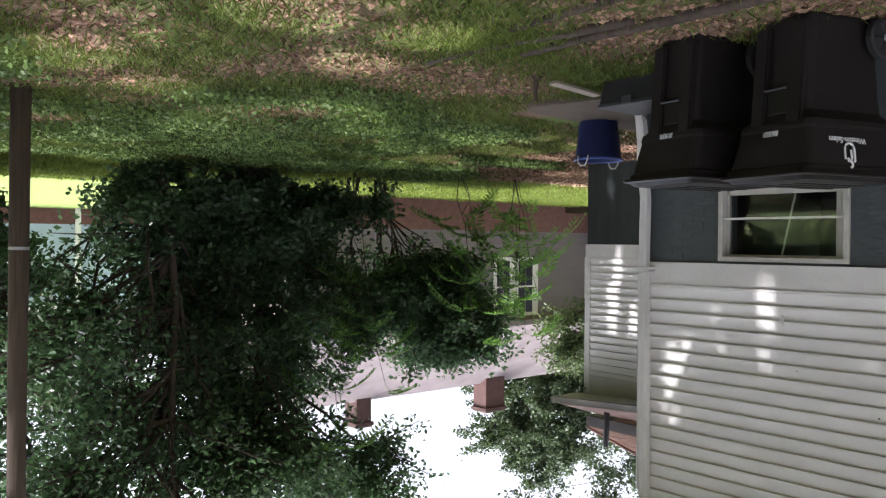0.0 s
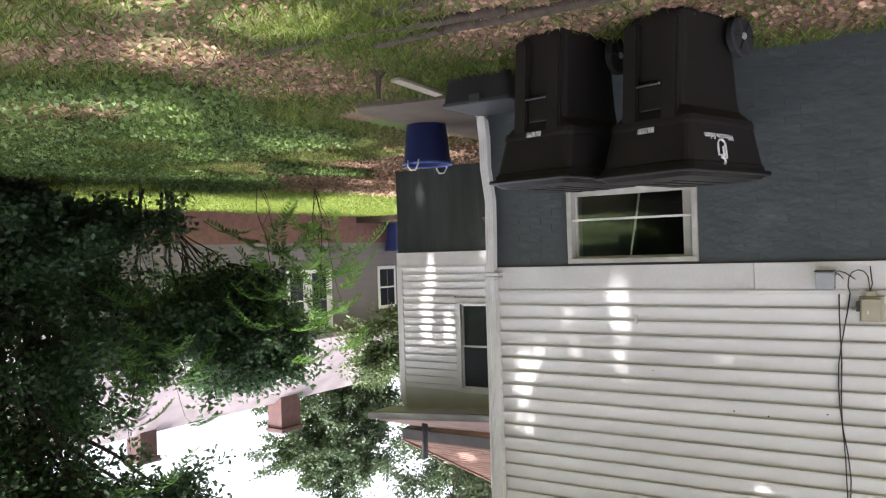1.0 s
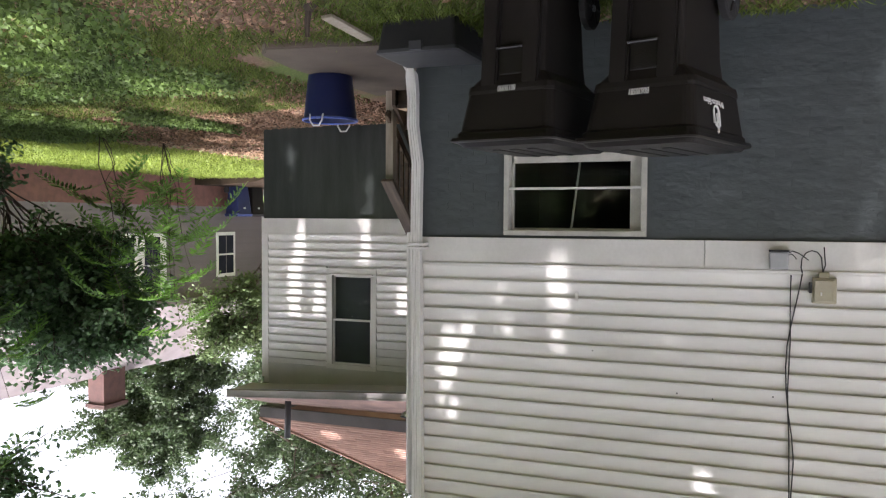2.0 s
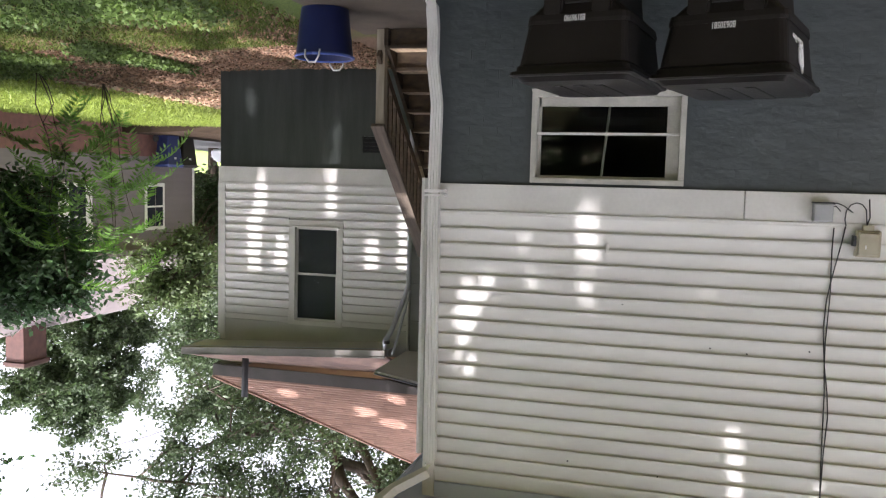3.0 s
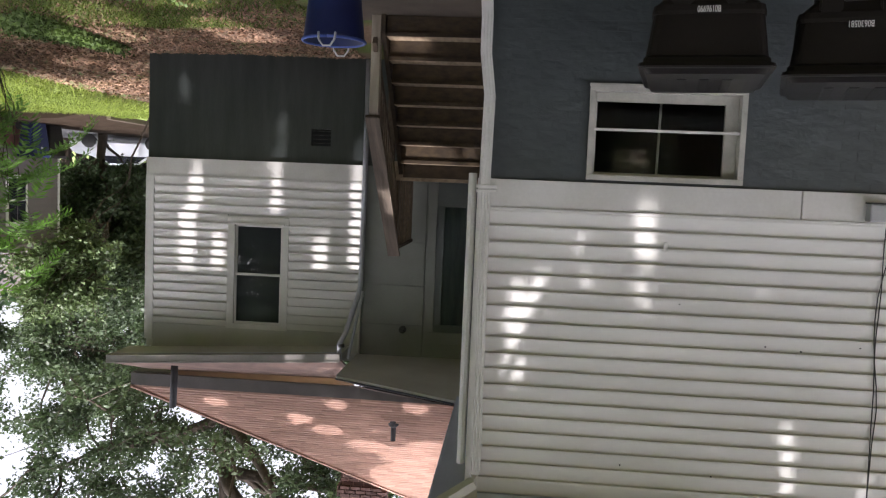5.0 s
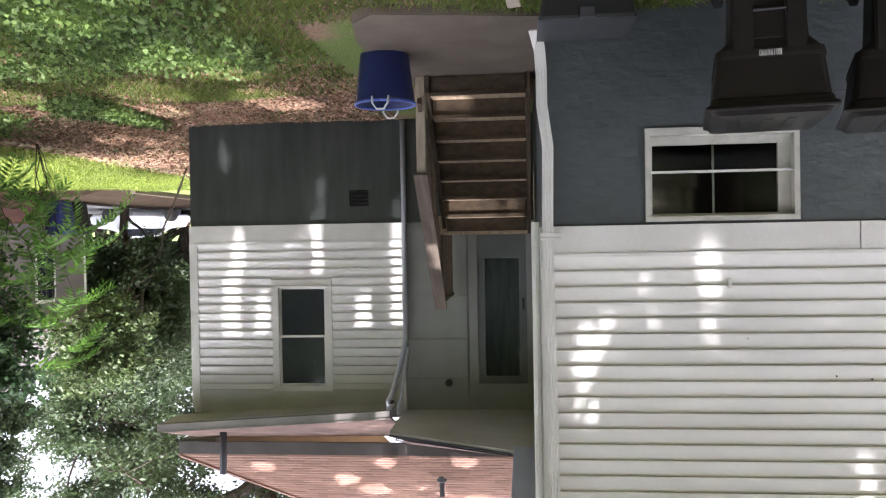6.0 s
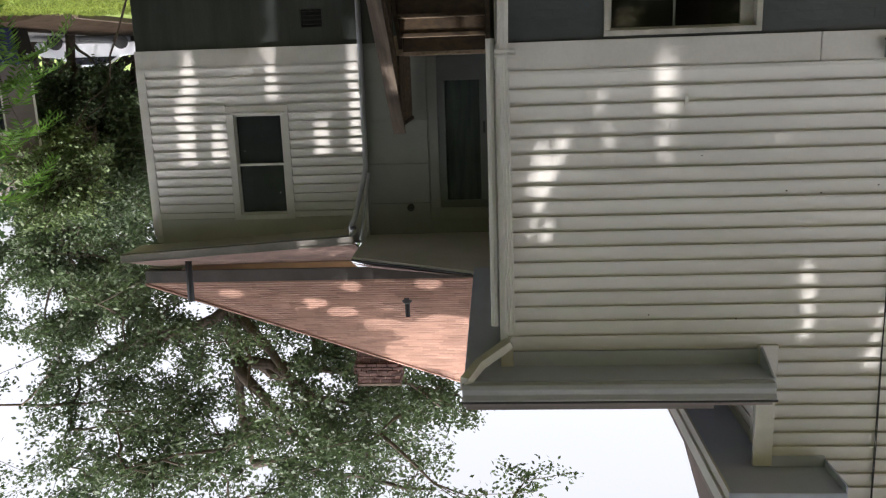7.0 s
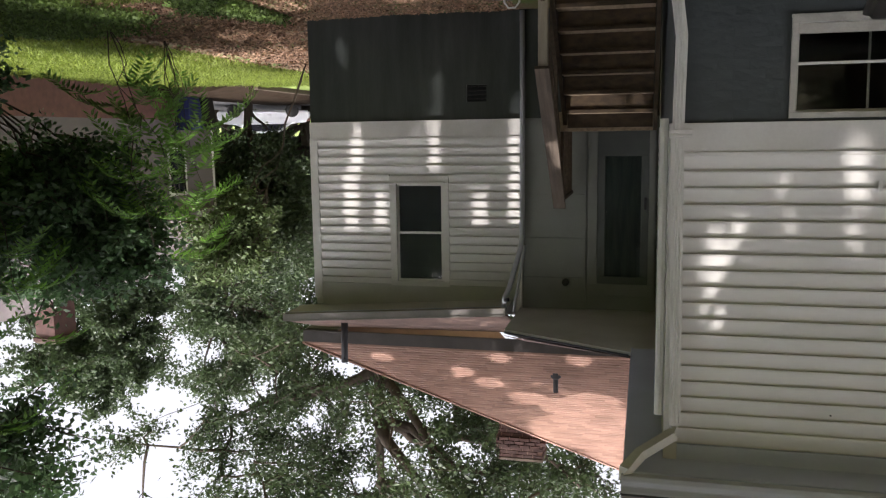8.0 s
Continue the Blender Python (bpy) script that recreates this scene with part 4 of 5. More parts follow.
def tub():
    t = thing("garden_tub", "blue plastic garden tub with white rope handles", "tub", "", (-6.98, 5.98, 0.05))
    n = 28
    prof = [(0.21, 0.0), (0.215, 0.02), (0.255, 0.4), (0.262, 0.43), (0.25, 0.43), (0.2, 0.03)]
    bm = bmesh.new()
    rings = [[bm.verts.new((r * math.cos(2 * math.pi * k / n), r * math.sin(2 * math.pi * k / n), z)) for k in range(n)] for r, z in prof]
    for a, b in zip(rings, rings[1:]):
        for k in range(n):
            bm.faces.new((a[k], a[(k + 1) % n], b[(k + 1) % n], b[k]))
    bm.faces.new(rings[-1])
    bm.faces.new(rings[0][::-1])
    bmesh.ops.recalc_face_normals(bm, faces=bm.faces)
    smooth(part("body", bm, TUB, t))
    rim = [(0.262 * math.cos(2 * math.pi * k / n), 0.262 * math.sin(2 * math.pi * k / n), 0.432) for k in range(n + 1)]
    smooth(part("rim", tube(rim, 0.013, 6), TUBRIM, t, "lighter blue rolled rim"))
    for s in (1, -1):
        pts = [(s * 0.262, -0.07, 0.4), (s * 0.275, -0.065, 0.46), (s * 0.27, -0.03, 0.51), (s * 0.27, 0.03, 0.51), (s * 0.275, 0.065, 0.46), (s * 0.262, 0.07, 0.4)]
        h = smooth(part("rope_handle", tube(pts, 0.009, 6), ROPE, t))


tub()


def timber(points, r, label, seed):
    rng = random.Random(seed)
    t = thing("landscape_timber", label, "timber", "edging timbers")
    pts = [Vector(p) for p in points]
    bm = tube([p + Vector((0, 0, rng.uniform(-0.01, 0.01))) for p in pts], [r * rng.uniform(0.85, 1.1) for _ in pts], 9)
    smooth(part("log", bm, BARK, t))


timber([(-4.1, y, 0.012) for y in (2.0, 2.6, 3.2, 3.8, 4.4)], 0.036, "half-buried weathered edging timber beside the bins", 1)
timber([(-3.95 + (y - 3.3) * 0.12, y, 0.008) for y in (3.3, 3.7, 4.2, 4.7, 5.1)], 0.03, "long weathered edging timber lying in the grass", 2)
timber([(-3.55, y, 0.0) for y in (1.6, 2.4, 3.2, 4.0)], 0.03, "dark rotting edging timber lying in the grass", 3)
plank = thing("loose_board", "pale broken board lying on the grass", "board")
part("plank", box(-0.28, 0.28, -0.045, 0.045, 0.0, 0.025, 0.004), PALEWOOD, plank)
plank.matrix_world = pose(-5.25, 4.86, 0.05, 4, 5, 5)
stub = thing("stump", "thin cut sapling stump in the grass", "stump")
part("stem", tube([(-4.85, 4.95, -0.02), (-4.84, 4.96, 0.12), (-4.86, 4.97, 0.2)], [0.025, 0.02, 0.016], 8), BARK, stub)
part("root_flare", tube([(-4.85, 4.95, -0.03), (-4.85, 4.95, 0.03)], [0.07, 0.025], 8), BARK, stub)

# ---- utility pole ----
pole = thing("utility_pole", "weathered wooden utility pole with a metal band", "pole", "", (-1.64, 8.5, -0.1))
smooth(part("shaft", tube([(0, 0, 0), (0.02, 0, 3), (0.05, 0.0, 8.5)], [0.092, 0.083, 0.07], 14), POLEWOOD, pole))
part("band", tube([(0.01, 0, 1.6), (0.01, 0, 1.63)], 0.088, 14), GALV, pole)


# ---- neighbour's house and what stands beside it ----
YN = 20.0


def neighbour():
    h = thing("neighbour_house", "taupe sided house on a red brick base, grey roof", "house", kind="")
    x0, x1 = -26.7, -11.0
    part("wall", box(x0, x1, YN, YN + 6.5, 0.9, 4.25), NEIGHBOUR, h)
    part("brick_base", box(x0 + 0.02, x1 - 0.02, YN - 0.03, YN + 6.4, -0.4, 1.0), BRICK, h, "red brick foundation")
    for i in range(28):
        z = 1.0 + i * 0.116
        bm = prism([(YN, z), (YN - 0.02, z), (YN - 0.02, z + 0.01), (YN - 0.003, z + 0.116), (YN, z + 0.116)], "x", x0, x1)
        part("siding_board", bm, NEIGHBOUR, h)
    part("corner_board", box(x0 - 0.02, x0 + 0.1, YN - 0.03, YN, 1.0, 4.25, 0.004), TRIM, h)
    roof = bmesh.new()
    ridge, eave = 6.9, 4.2
    for a, b in (((YN - 0.5, eave), (YN + 3.2, ridge)), ((YN + 7, eave), (YN + 3.2, ridge))):
        vs = [roof.verts.new(p) for p in ((x0 - 0.4, a[0], a[1]), (x1 + 0.4, a[0], a[1]), (x1 + 0.4, b[0], b[1]), (x0 - 0.4 + 0.0, b[0], b[1]))]
        roof.faces.new(vs)
    bmesh.ops.solidify(roof, geom=list(roof.faces), thickness=0.08)
    part("roof", roof, ROOFGREY, h)
    part("fascia", box(x0 - 0.4, x1 + 0.4, YN - 0.52, YN - 0.48, eave - 0.16, eave + 0.02, 0.004), NEIGHBOUR, h)
    part("soffit", box(x0 - 0.4, x1 + 0.4, YN - 0.48, YN, eave - 0.06, eave - 0.03), SOFFIT, h)
    for xa, xb, z0, z1 in ((-21.15, -18.95, 1.9, 3.95), (-24.85, -23.75, 1.9, 3.5), (-15.2, -14.2, 1.9, 3.5)):
        w = part("window", box(xa, xb, YN - 0.05, YN - 0.02, z0, z1, 0.005), TRIM, h, "white window with dark glass")
        cols = ((xa + 0.3, xa + 1.0), (xb - 0.75, xb - 0.15)) if xb - xa > 1.2 else ((xa + 0.12, xb - 0.12),)
        mid = (z0 + z1) / 2
        for ca, cb in cols:
            for za, zb in ((z0 + 0.12, mid - 0.03), (mid + 0.03, z1 - 0.12)):
                p = part("pane", box(ca, cb, YN - 0.056, YN - 0.05, za, zb), CARDARK, w)
                xm = (ca + cb) / 2
                part("muntin", box(xm - 0.012, xm + 0.012, YN - 0.062, YN - 0.056, za, zb), NEIGHBOUR, w)
    for x, y, zb, zt, hw in ((-21.9, YN + 3.2, 6.0, 8.0, 0.5), (-15.8, YN + 3.4, 6.0, 7.8, 0.3)):
        c = part("chimney", box(x - hw, x + hw, y - 0.35, y + 0.35, zb, zt - 0.18), CHIMNEYBRICK, h, "red brick chimney with corbelled top")
        part("chimney_cap", box(x - hw - 0.07, x + hw + 0.07, y - 0.42, y + 0.42, zt - 0.18, zt - 0.06, 0.01), CHIMNEYBRICK, c)
        part("chimney_crown", box(x - hw - 0.03, x + hw + 0.03, y - 0.38, y + 0.38, zt - 0.06, zt, 0.01), CONCRETE, c)


neighbour()


def blue_house():
    h = thing("blue_house", "pale blue sided house with white trim beyond the trees", "house")
    x0, x1, y = -15.5, -4.5, 40.0
    part("wall", box(x0, x1, y, y + 7, -0.3, 5.4), BLUESIDING, h)
    for i in range(26):
        z = 0.7 + i * 0.18
        part("siding_board", prism([(y, z), (y - 0.025, z), (y - 0.025, z + 0.012), (y - 0.004, z + 0.18), (y, z + 0.18)], "x", x0, x1), BLUESIDING, h)
    part("brick_base", box(x0, x1, y - 0.04, y, -0.3, 0.7), BRICK, h)
    part("corner_board", box(x0 - 0.03, x0 + 0.16, y - 0.04, y, 0.7, 5.4), TRIM, h)
    part("porch_post", box(-11.15, -10.95, y - 1.3, y - 1.1, 0.0, 4.3, 0.01), TRIM, h)
    part("porch_beam", box(-11.2, x1, y - 1.35, y - 1.05, 4.3, 4.6, 0.01), TRIM, h)
    part("roof", prism([(y - 0.6, 5.4), (y + 3.5, 8.0), (y + 7.6, 5.4), (y + 7.6, 5.25), (y - 0.6, 5.25)], "x", x0 - 0.4, x1 + 0.4), ROOFGREY, h)
    w = part("window", box(-9.9, -8.7, y - 0.06, y - 0.03, 2.2, 4.0), TRIM, h)
    for za, zb in ((2.3, 3.08), (3.14, 3.9)):
        part("pane", box(-9.78, -8.82, y - 0.068, y - 0.06, za, zb), CARDARK, w)


blue_house()


def house_chimney():
    """Corbelled chimney of our own house behind the hip."""
    c = thing("chimney", "weathered red brick chimney with corbelled courses", "chimney")
    x, y = -16.2, 7.2
    rng = random.Random(8)
    part("core", box(x - 0.33, x + 0.33, y - 0.43, y + 0.43, 6.0, 8.22), MORTAR, c)
    zz = 7.1
    row = 0
    while zz < 8.2:
        out = 0.0 if zz < 7.75 else (0.06 if zz < 8.0 else 0.0)
        off = 0.11 if row % 2 else 0
        yy = y - 0.45 - out + off
        while yy < y + 0.45 + out - 0.03:
            ye = min(yy + 0.205, y + 0.45 + out)
            part("brick", box(x + 0.2, x + 0.35 + out + rng.uniform(-0.004, 0.004), yy, ye - 0.012, zz, zz + 0.062), CHIMNEYBRICK, c)
            yy += 0.215
        for sy in (-1, 1):
            xx = x + 0.2 - (0.11 if row % 2 else 0.0)
            part("brick", box(xx - 0.2, xx, min(y + sy * 0.3, y + sy * (0.45 + out)), max(y + sy * 0.3, y + sy * (0.45 + out)), zz, zz + 0.062), CHIMNEYBRICK, c)
        zz += 0.075
        row += 1
    part("crown", box(x - 0.36, x + 0.36, y - 0.46, y + 0.46, 8.22, 8.28, 0.01), CONCRETE, c)


house_chimney()


def car():
    c = thing("parked_car", "silver sedan parked on the drive beyond the lawn", "car", "", (-37.66, 23.3, 0.0), 64)
    # the car's length along local x
    bodyp = [(-2.2, 0.3), (-2.25, 0.62), (-2.1, 0.86), (-1.3, 0.95), (-0.75, 1.36), (0.55, 1.4), (1.35, 0.98), (2.05, 0.9), (2.25, 0.6), (2.2, 0.3)]
    part("body", prism(bodyp, "y", -0.86, 0.86, 0.07), SILVER, c)
    for s in (-1, 1):
        part("side_window", prism([(-1.12, 0.96), (-0.68, 1.28), (0.5, 1.31), (1.1, 0.98)], "y", s * 0.865 - 0.004, s * 0.865 + 0.004), CARDARK, c)
        part("tail_light", box(-2.24, -2.05, s * 0.7 - 0.14, s * 0.7 + 0.14, 0.68, 0.82, 0.02), BRICK, c)
        part("mirror", box(0.95, 1.1, s * 0.95 - 0.08, s * 0.95 + 0.08, 0.95, 1.07, 0.02), SILVER, c)
        for x in (-1.35, 1.4):
            w = smooth(part("wheel", tube([(x, s * 0.87 - 0.1, 0.32), (x, s * 0.87 - 0.08, 0.32), (x, s * 0.87, 0.32), (x, s * 0.87 + s * 0.015, 0.32)], [0.29, 0.32, 0.32, 0.29], 20), RUBBER, c))
            part("rim", tube([(x, s * 0.87, 0.32), (x, s * 0.87 + s * 0.025, 0.32)], [0.22, 0.2], 14), ALLOY, w)
    part("windscreen", prism([(0.62, 1.34), (1.32, 0.99), (1.36, 0.99), (0.66, 1.36)], "y", -0.7, 0.7), CARDARK, c)
    part("rear_window", prism([(-0.8, 1.34), (-1.28, 0.97), (-1.31, 0.98), (-0.83, 1.36)], "y", -0.7, 0.7), CARDARK, c)


car()


def far_bin(at, rz, col, label):
    b = thing("recycling_cart", label, "trash bin", "carts by the neighbour's wall", at, rz)
    part("body", loft([rounded(-0.25, 0.25, -0.25, 0.25, 0.02, 0.05), rounded(-0.33, 0.36, -0.32, 0.32, 0.98, 0.05)]), col, b)
    part("lid", loft([rounded(-0.38, 0.4, -0.35, 0.35, 0.98, 0.05), rounded(-0.36, 0.37, -0.32, 0.32, 1.07, 0.06)]), col, b)
    for s in (-1, 1):
        part("wheel", tube([(-0.27, s * 0.3 - 0.03, 0.12), (-0.27, s * 0.3 + 0.03, 0.12)], 0.12, 14), RUBBER, b)
    part("emblem", box(0.325, 0.34, -0.045, 0.045, 0.74, 0.83), GALV, b)


far_bin((-24.2, 19.35, 0.27), -75, NAVY, "blue recycling cart with a white emblem")
far_bin((-25.15, 19.4, 0.27), -75, BINPLASTIC, "black trash cart with a white emblem")
# Brown leaf bank, raised here; its near-black tone stands for shade on the ground.
bed = part("shaded_bank", prism([(16.7, -0.1), (16.7, 0.0), (17.6, 0.2), (18.6, 0.27), (20.1, 0.28), (20.1, -0.1)], "x", -32.0, -22.6), SHADEBED)
tagged(bed, "low brown leaf bank, darkened for the shade by the neighbour's wall", "planting bed", kind="structure")
drive = part("driveway", prism([(-60, 12.0), (-32.5, 14.0), (-32.5, 26.0), (-60, 38.0)], "z", -0.2, 0.012), ASPHALT)
tagged(drive, "dark asphalt drive beyond the lawn", "driveway", kind="structure")
log_edge = thing("lawn_edging", "dark timber edging along the far drive", "edging")
part("rail", box(-31, -23.5, 16.5, 16.65, -0.05, 0.14, 0.02), POLEWOOD, log_edge)

# ---- trees ----


def limbs(bm, base, tip, r0, r1, rng, sway=0.3, segs=6):
    base, tip = Vector(base), Vector(tip)
    pts, rad = [], []
    for i in range(segs + 1):
        k = i / segs
        p = base.lerp(tip, k)
        if 0 < i < segs:
            p += Vector((rng.uniform(-sway, sway), rng.uniform(-sway, sway), rng.uniform(-sway, sway) * 0.5))
        pts.append(p)
        rad.append(r0 + (r1 - r0) * k)
    tube(pts, rad, 8, bm)
    return pts


# Gaps in the high canopy: where shafts of sun reach a wall (plane, y, low, high, half width), the ground (x, y, half sizes) or the roof (x, y, z, radius).
WALL_SHAFTS = ((XM, 4.31, 2.28, 2.55, 0.045), (XM, 4.33, 2.55, 2.8, 0.035), (XM, 4.345, 2.8, 3.0, 0.045), (XM, 4.16, 2.2, 2.5, 0.01), (XM, 3.91, 1.9, 2.28, 0.02), (XM, 3.46, 1.65, 2.35, 0.035), (XM, 2.39, 3.25, 3.75, 0.025), (XM, 1.86, 3.55, 4.0, 0.015),
               (XW, 8.84, 1.4, 2.1, 0.06), (XW, 8.94, 2.1, 2.95, 0.09), (XW, 8.51, 2.4, 2.95, 0.05), (XW, 7.7, 1.4, 2.1, 0.05), (XW, 7.05, 2.35, 2.95, 0.07), (XW, 6.56, 1.2, 2.95, 0.05), (XW, 9.05, 0.3, 0.7, 0.05), (XW, 7.64, 0.9, 1.3, 0.03),
               (-9.2, 5.45, 0.85, 1.75, 0.26), (-9.2, 4.98, 1.2, 1.7, 0.1), (-8.1, 5.5, 0.0, 0.5, 0.16))
GROUND_SHAFTS = ((-3.6, 9.15, 0.25, 0.35), (-3.65, 8.4, 0.2, 0.3), (-3.8, 7.86, 0.3, 0.4), (-4.15, 7.15, 0.3, 0.3), (-4.65, 7.35, 0.25, 0.2), (-4.6, 7.75, 0.2, 0.2), (-6.5, 7.45, 0.35, 0.25), (-6.95, 7.75, 0.35, 0.3), (-7.7, 7.65, 0.2, 0.2), (-9.0, 7.75, 0.3, 0.2), (-9.65, 7.62, 0.3, 0.2),
                 (-2.3, 4.75, 0.3, 0.2), (-3.4, 5.6, 0.2, 0.2), (-3.3, 4.5, 0.15, 0.25), (-6.8, 9.3, 0.3, 0.2), (-8.45, 10.5, 0.4, 0.25), (-8.4, 8.8, 0.4, 0.3), (-9.6, 9.4, 0.5, 0.3), (-1.5, 6.8, 0.3, 0.4), (-2.6, 7.5, 0.3, 0.25), (-5.5, 8.2, 0.25, 0.2))
ROOF_SHAFTS = ((-12.25, 8.93, 5.17, 0.14), (-12.63, 7.68, 5.46, 0.16), (-12.97, 7.3, 5.73, 0.2), (-13.5, 6.72, 6.14, 0.26), (-12.05, 5.75, 5.02, 0.16), (-12.1, 6.95, 5.05, 0.12), (-13.8, 6.1, 6.37, 0.42), (-14.7, 6.1, 7.06, 0.7), (-15.3, 5.3, 7.5, 0.8), (-13.5, 5.6, 6.14, 0.4), (-14.2, 5.2, 6.68, 0.6), (-15.4, 6.5, 7.6, 0.5))


def open_shafts(p):
    """Takes out the leaves that stand in a shaft of sun."""
    keep = np.ones(len(p), bool)
    for x, y, z0, z1, hw in WALL_SHAFTS:
        k = (p[:, 0] - x) / SUN_DIR.x
        yy, zz = p[:, 1] - k * SUN_DIR.y, p[:, 2] - k * SUN_DIR.z
        keep &= ~((k > 0) & (abs(yy - y) < hw + 0.065) & (zz > z0 - 0.08) & (zz < z1 + 0.08))
    for x, y, rx, ry in GROUND_SHAFTS:
        k = p[:, 2] / SUN_DIR.z
        xx, yy = p[:, 0] - k * SUN_DIR.x, p[:, 1] - k * SUN_DIR.y
        keep &= ((xx - x) / (rx + 0.24)) ** 2 + ((yy - y) / (ry + 0.22)) ** 2 >= 1
    for x, y, z, r in ROOF_SHAFTS:
        d = p - np.array((x, y, z))
        along = d @ np.array(SUN_DIR)
        keep &= ~((along > 0) & ((d * d).sum(1) - along ** 2 < (r + 0.08) ** 2))
    return p[keep]


def crosses_shaft(a, b):
    pts = np.array([a.lerp(b, k / 12) for k in range(13)])
    return len(open_shafts(pts)) < 13


def tree(name, base, height, trunk_r, clumps, leaves, size, material, label, seed, lean=(0, 0), spread=0.75, slim=0.55, stems=1, branch_r=0.35, loose=0.33, majors=0):
    """A tree: trunk and limbs that reach each clump centre; leaves scattered in uneven sprays round the limbs' ends."""
    rng = random.Random(seed)
    nrng = np.random.default_rng(seed)
    t = thing(name, label, "tree")
    bm = bmesh.new()
    base = Vector(base)
    trunks = []
    for s in range(stems):
        off = Vector((rng.uniform(-0.5, 0.5), rng.uniform(-0.5, 0.5), 0)) * (0 if stems == 1 else 1)
        top = base + off * 3 + Vector((lean[0], lean[1], height * rng.uniform(0.75, 0.9) if stems > 1 else height * 0.85))
        trunks.append(limbs(bm, base + off + Vector((0, 0, -0.15)), top, trunk_r * (1 if stems == 1 else rng.uniform(0.6, 1)), trunk_r * 0.2, rng, 0.15 * height / 8, 8))
    centres = []
    pool = []
    for i, c in enumerate(clumps):
        c = Vector(c)
        if i < majors or not pool:
            tr = min(trunks, key=lambda q: (q[-1] - c).length)
            fit_ = [p for p in tr if p.z < c.z - 0.1] or tr[:2]
            a = fit_[max(0, len(fit_) - 1 - rng.randint(0, 2))]
            r0, r1 = trunk_r * branch_r, 0.015
            if i < majors:
                r0, r1 = trunk_r * branch_r * rng.uniform(0.7, 1.1), 0.03
        else:
            a = min(pool, key=lambda q: (q - c).length + 0.3 * abs(q.z - c.z))
            r0, r1 = min(0.06, 0.02 + 0.012 * (a - c).length), 0.01
        d = (c - a).length
        if i >= majors and name == "shade_tree" and crosses_shaft(a, c):
            pts = [a.lerp(c, k / 5) for k in range(6)]
        else:
            pts = limbs(bm, a, c, r0, r1, rng, d * 0.06, 5)
        if majors:
            pool += pts[2:]
        for k in range(4):
            q = c + Vector((rng.gauss(0, 1), rng.gauss(0, 1), rng.gauss(0, 0.7))) * spread
            foot = pts[3 + rng.randint(0, 1)]
            if name != "shade_tree" or not crosses_shaft(foot, q):
                limbs(bm, foot, q, 0.02 if not majors else 0.013, 0.006, rng, 0.05, 3)
            centres.append((pts[4], q))
        centres.append((pts[3], c))
    smooth(part("trunk", bm, BARK, t))
    per = max(1, leaves // len(centres))
    allp = []
    for a, q in centres:
        m = int(per * rng.uniform(0.5, 1.5))
        k = nrng.random(m) ** 0.7
        p = np.outer(1 - k, a) + np.outer(k, q) + nrng.normal(size=(m, 3)) * spread * np.array([loose, loose, loose * 0.73])
        allp.append(p)
    p = np.concatenate(allp)
    if name == "shade_tree":
        p = open_shafts(p)
    leaf_mesh("crown", p, nrng.uniform(0.7, 1.3, len(p)) * size, material, t, seed, slim=slim)
    return t


def blob(cx, cy, cz, rx, ry, rz, n, seed, hollow=0.5):
    """Uneven clump centres in an ellipsoid, mostly towards its outside."""
    rng = random.Random(seed)
    out = []
    while len(out) < n:
        v = Vector((rng.gauss(0, 1), rng.gauss(0, 1), rng.gauss(0, 1))).normalized() * (hollow + (1 - hollow) * rng.random()) * rng.uniform(0.75, 1.1)
        out.append((cx + v.x * rx, cy + v.y * ry, cz + v.z * rz))
    return out


tree("thicket_tree", (-4.9, 14.2, 0), 9, 0.11, blob(-4.7, 14.3, 4.6, 2.5, 1.9, 4.3, 90, 1), 30000, 0.12, LEAF_DARK, "dense dark broadleaf tree choking the lot edge", 1, stems=3, spread=0.6)
tree("thicket_tree", (-7.4, 14.8, 0), 7, 0.12, blob(-7.3, 14.6, 3.3, 2.3, 1.7, 3.0, 70, 2) + blob(-6.5, 13.2, 5.5, 1.4, 0.8, 0.8, 16, 12) + blob(-8.8, 13.5, 6.3, 1.5, 0.7, 0.8, 14, 13), 54000, 0.12, LEAF_DARK, "dense dark broadleaf tree with many thin stems", 2, stems=4, spread=0.55)
tree("thicket_tree", (-9.8, 14.4, 0), 5, 0.045, blob(-10.6, 13.9, 3.0, 2.1, 1.3, 1.5, 55, 3) + blob(-11.6, 12.9, 3.3, 0.8, 0.6, 0.9, 12, 14), 34000, 0.12, LEAF_DARK, "young broadleaf tree with bare lower stems", 3, stems=5, spread=0.5)
tree("yard_tree", (-2.6, 17.5, 0), 10, 0.2, blob(-2.2, 17.5, 4.2, 2.6, 2.0, 4.0, 60, 5), 30000, 0.14, LEAF_DARK, "shaded broadleaf tree behind the utility pole", 5, stems=2, spread=0.65)
tree("oak_tree", (-24.5, 13.0, 0.2), 17, 0.42, blob(-24, 12.2, 11.6, 6.5, 9.5, 6.4, 200, 6, 0.35), 76000, 0.155, LEAF_MID, "tall spreading oak behind the house", 6, spread=0.95, branch_r=0.5, loose=0.22, majors=14)
tree("oak_tree", (-31.0, 28.0, 0.3), 15, 0.3, blob(-30.6, 28, 9.8, 3.3, 3.3, 4.8, 90, 7), 50000, 0.2, LEAF_MID, "leafy oak beyond the neighbour's roof", 7, spread=0.8, loose=0.22, majors=8)
tree("oak_tree", (-42.0, 28.5, 0.0), 17, 0.3, blob(-43, 27.5, 10.5, 4.5, 6.0, 7.5, 90, 9), 60000, 0.22, LEAF_MID, "leafy oak beside the drive", 9, spread=0.9)
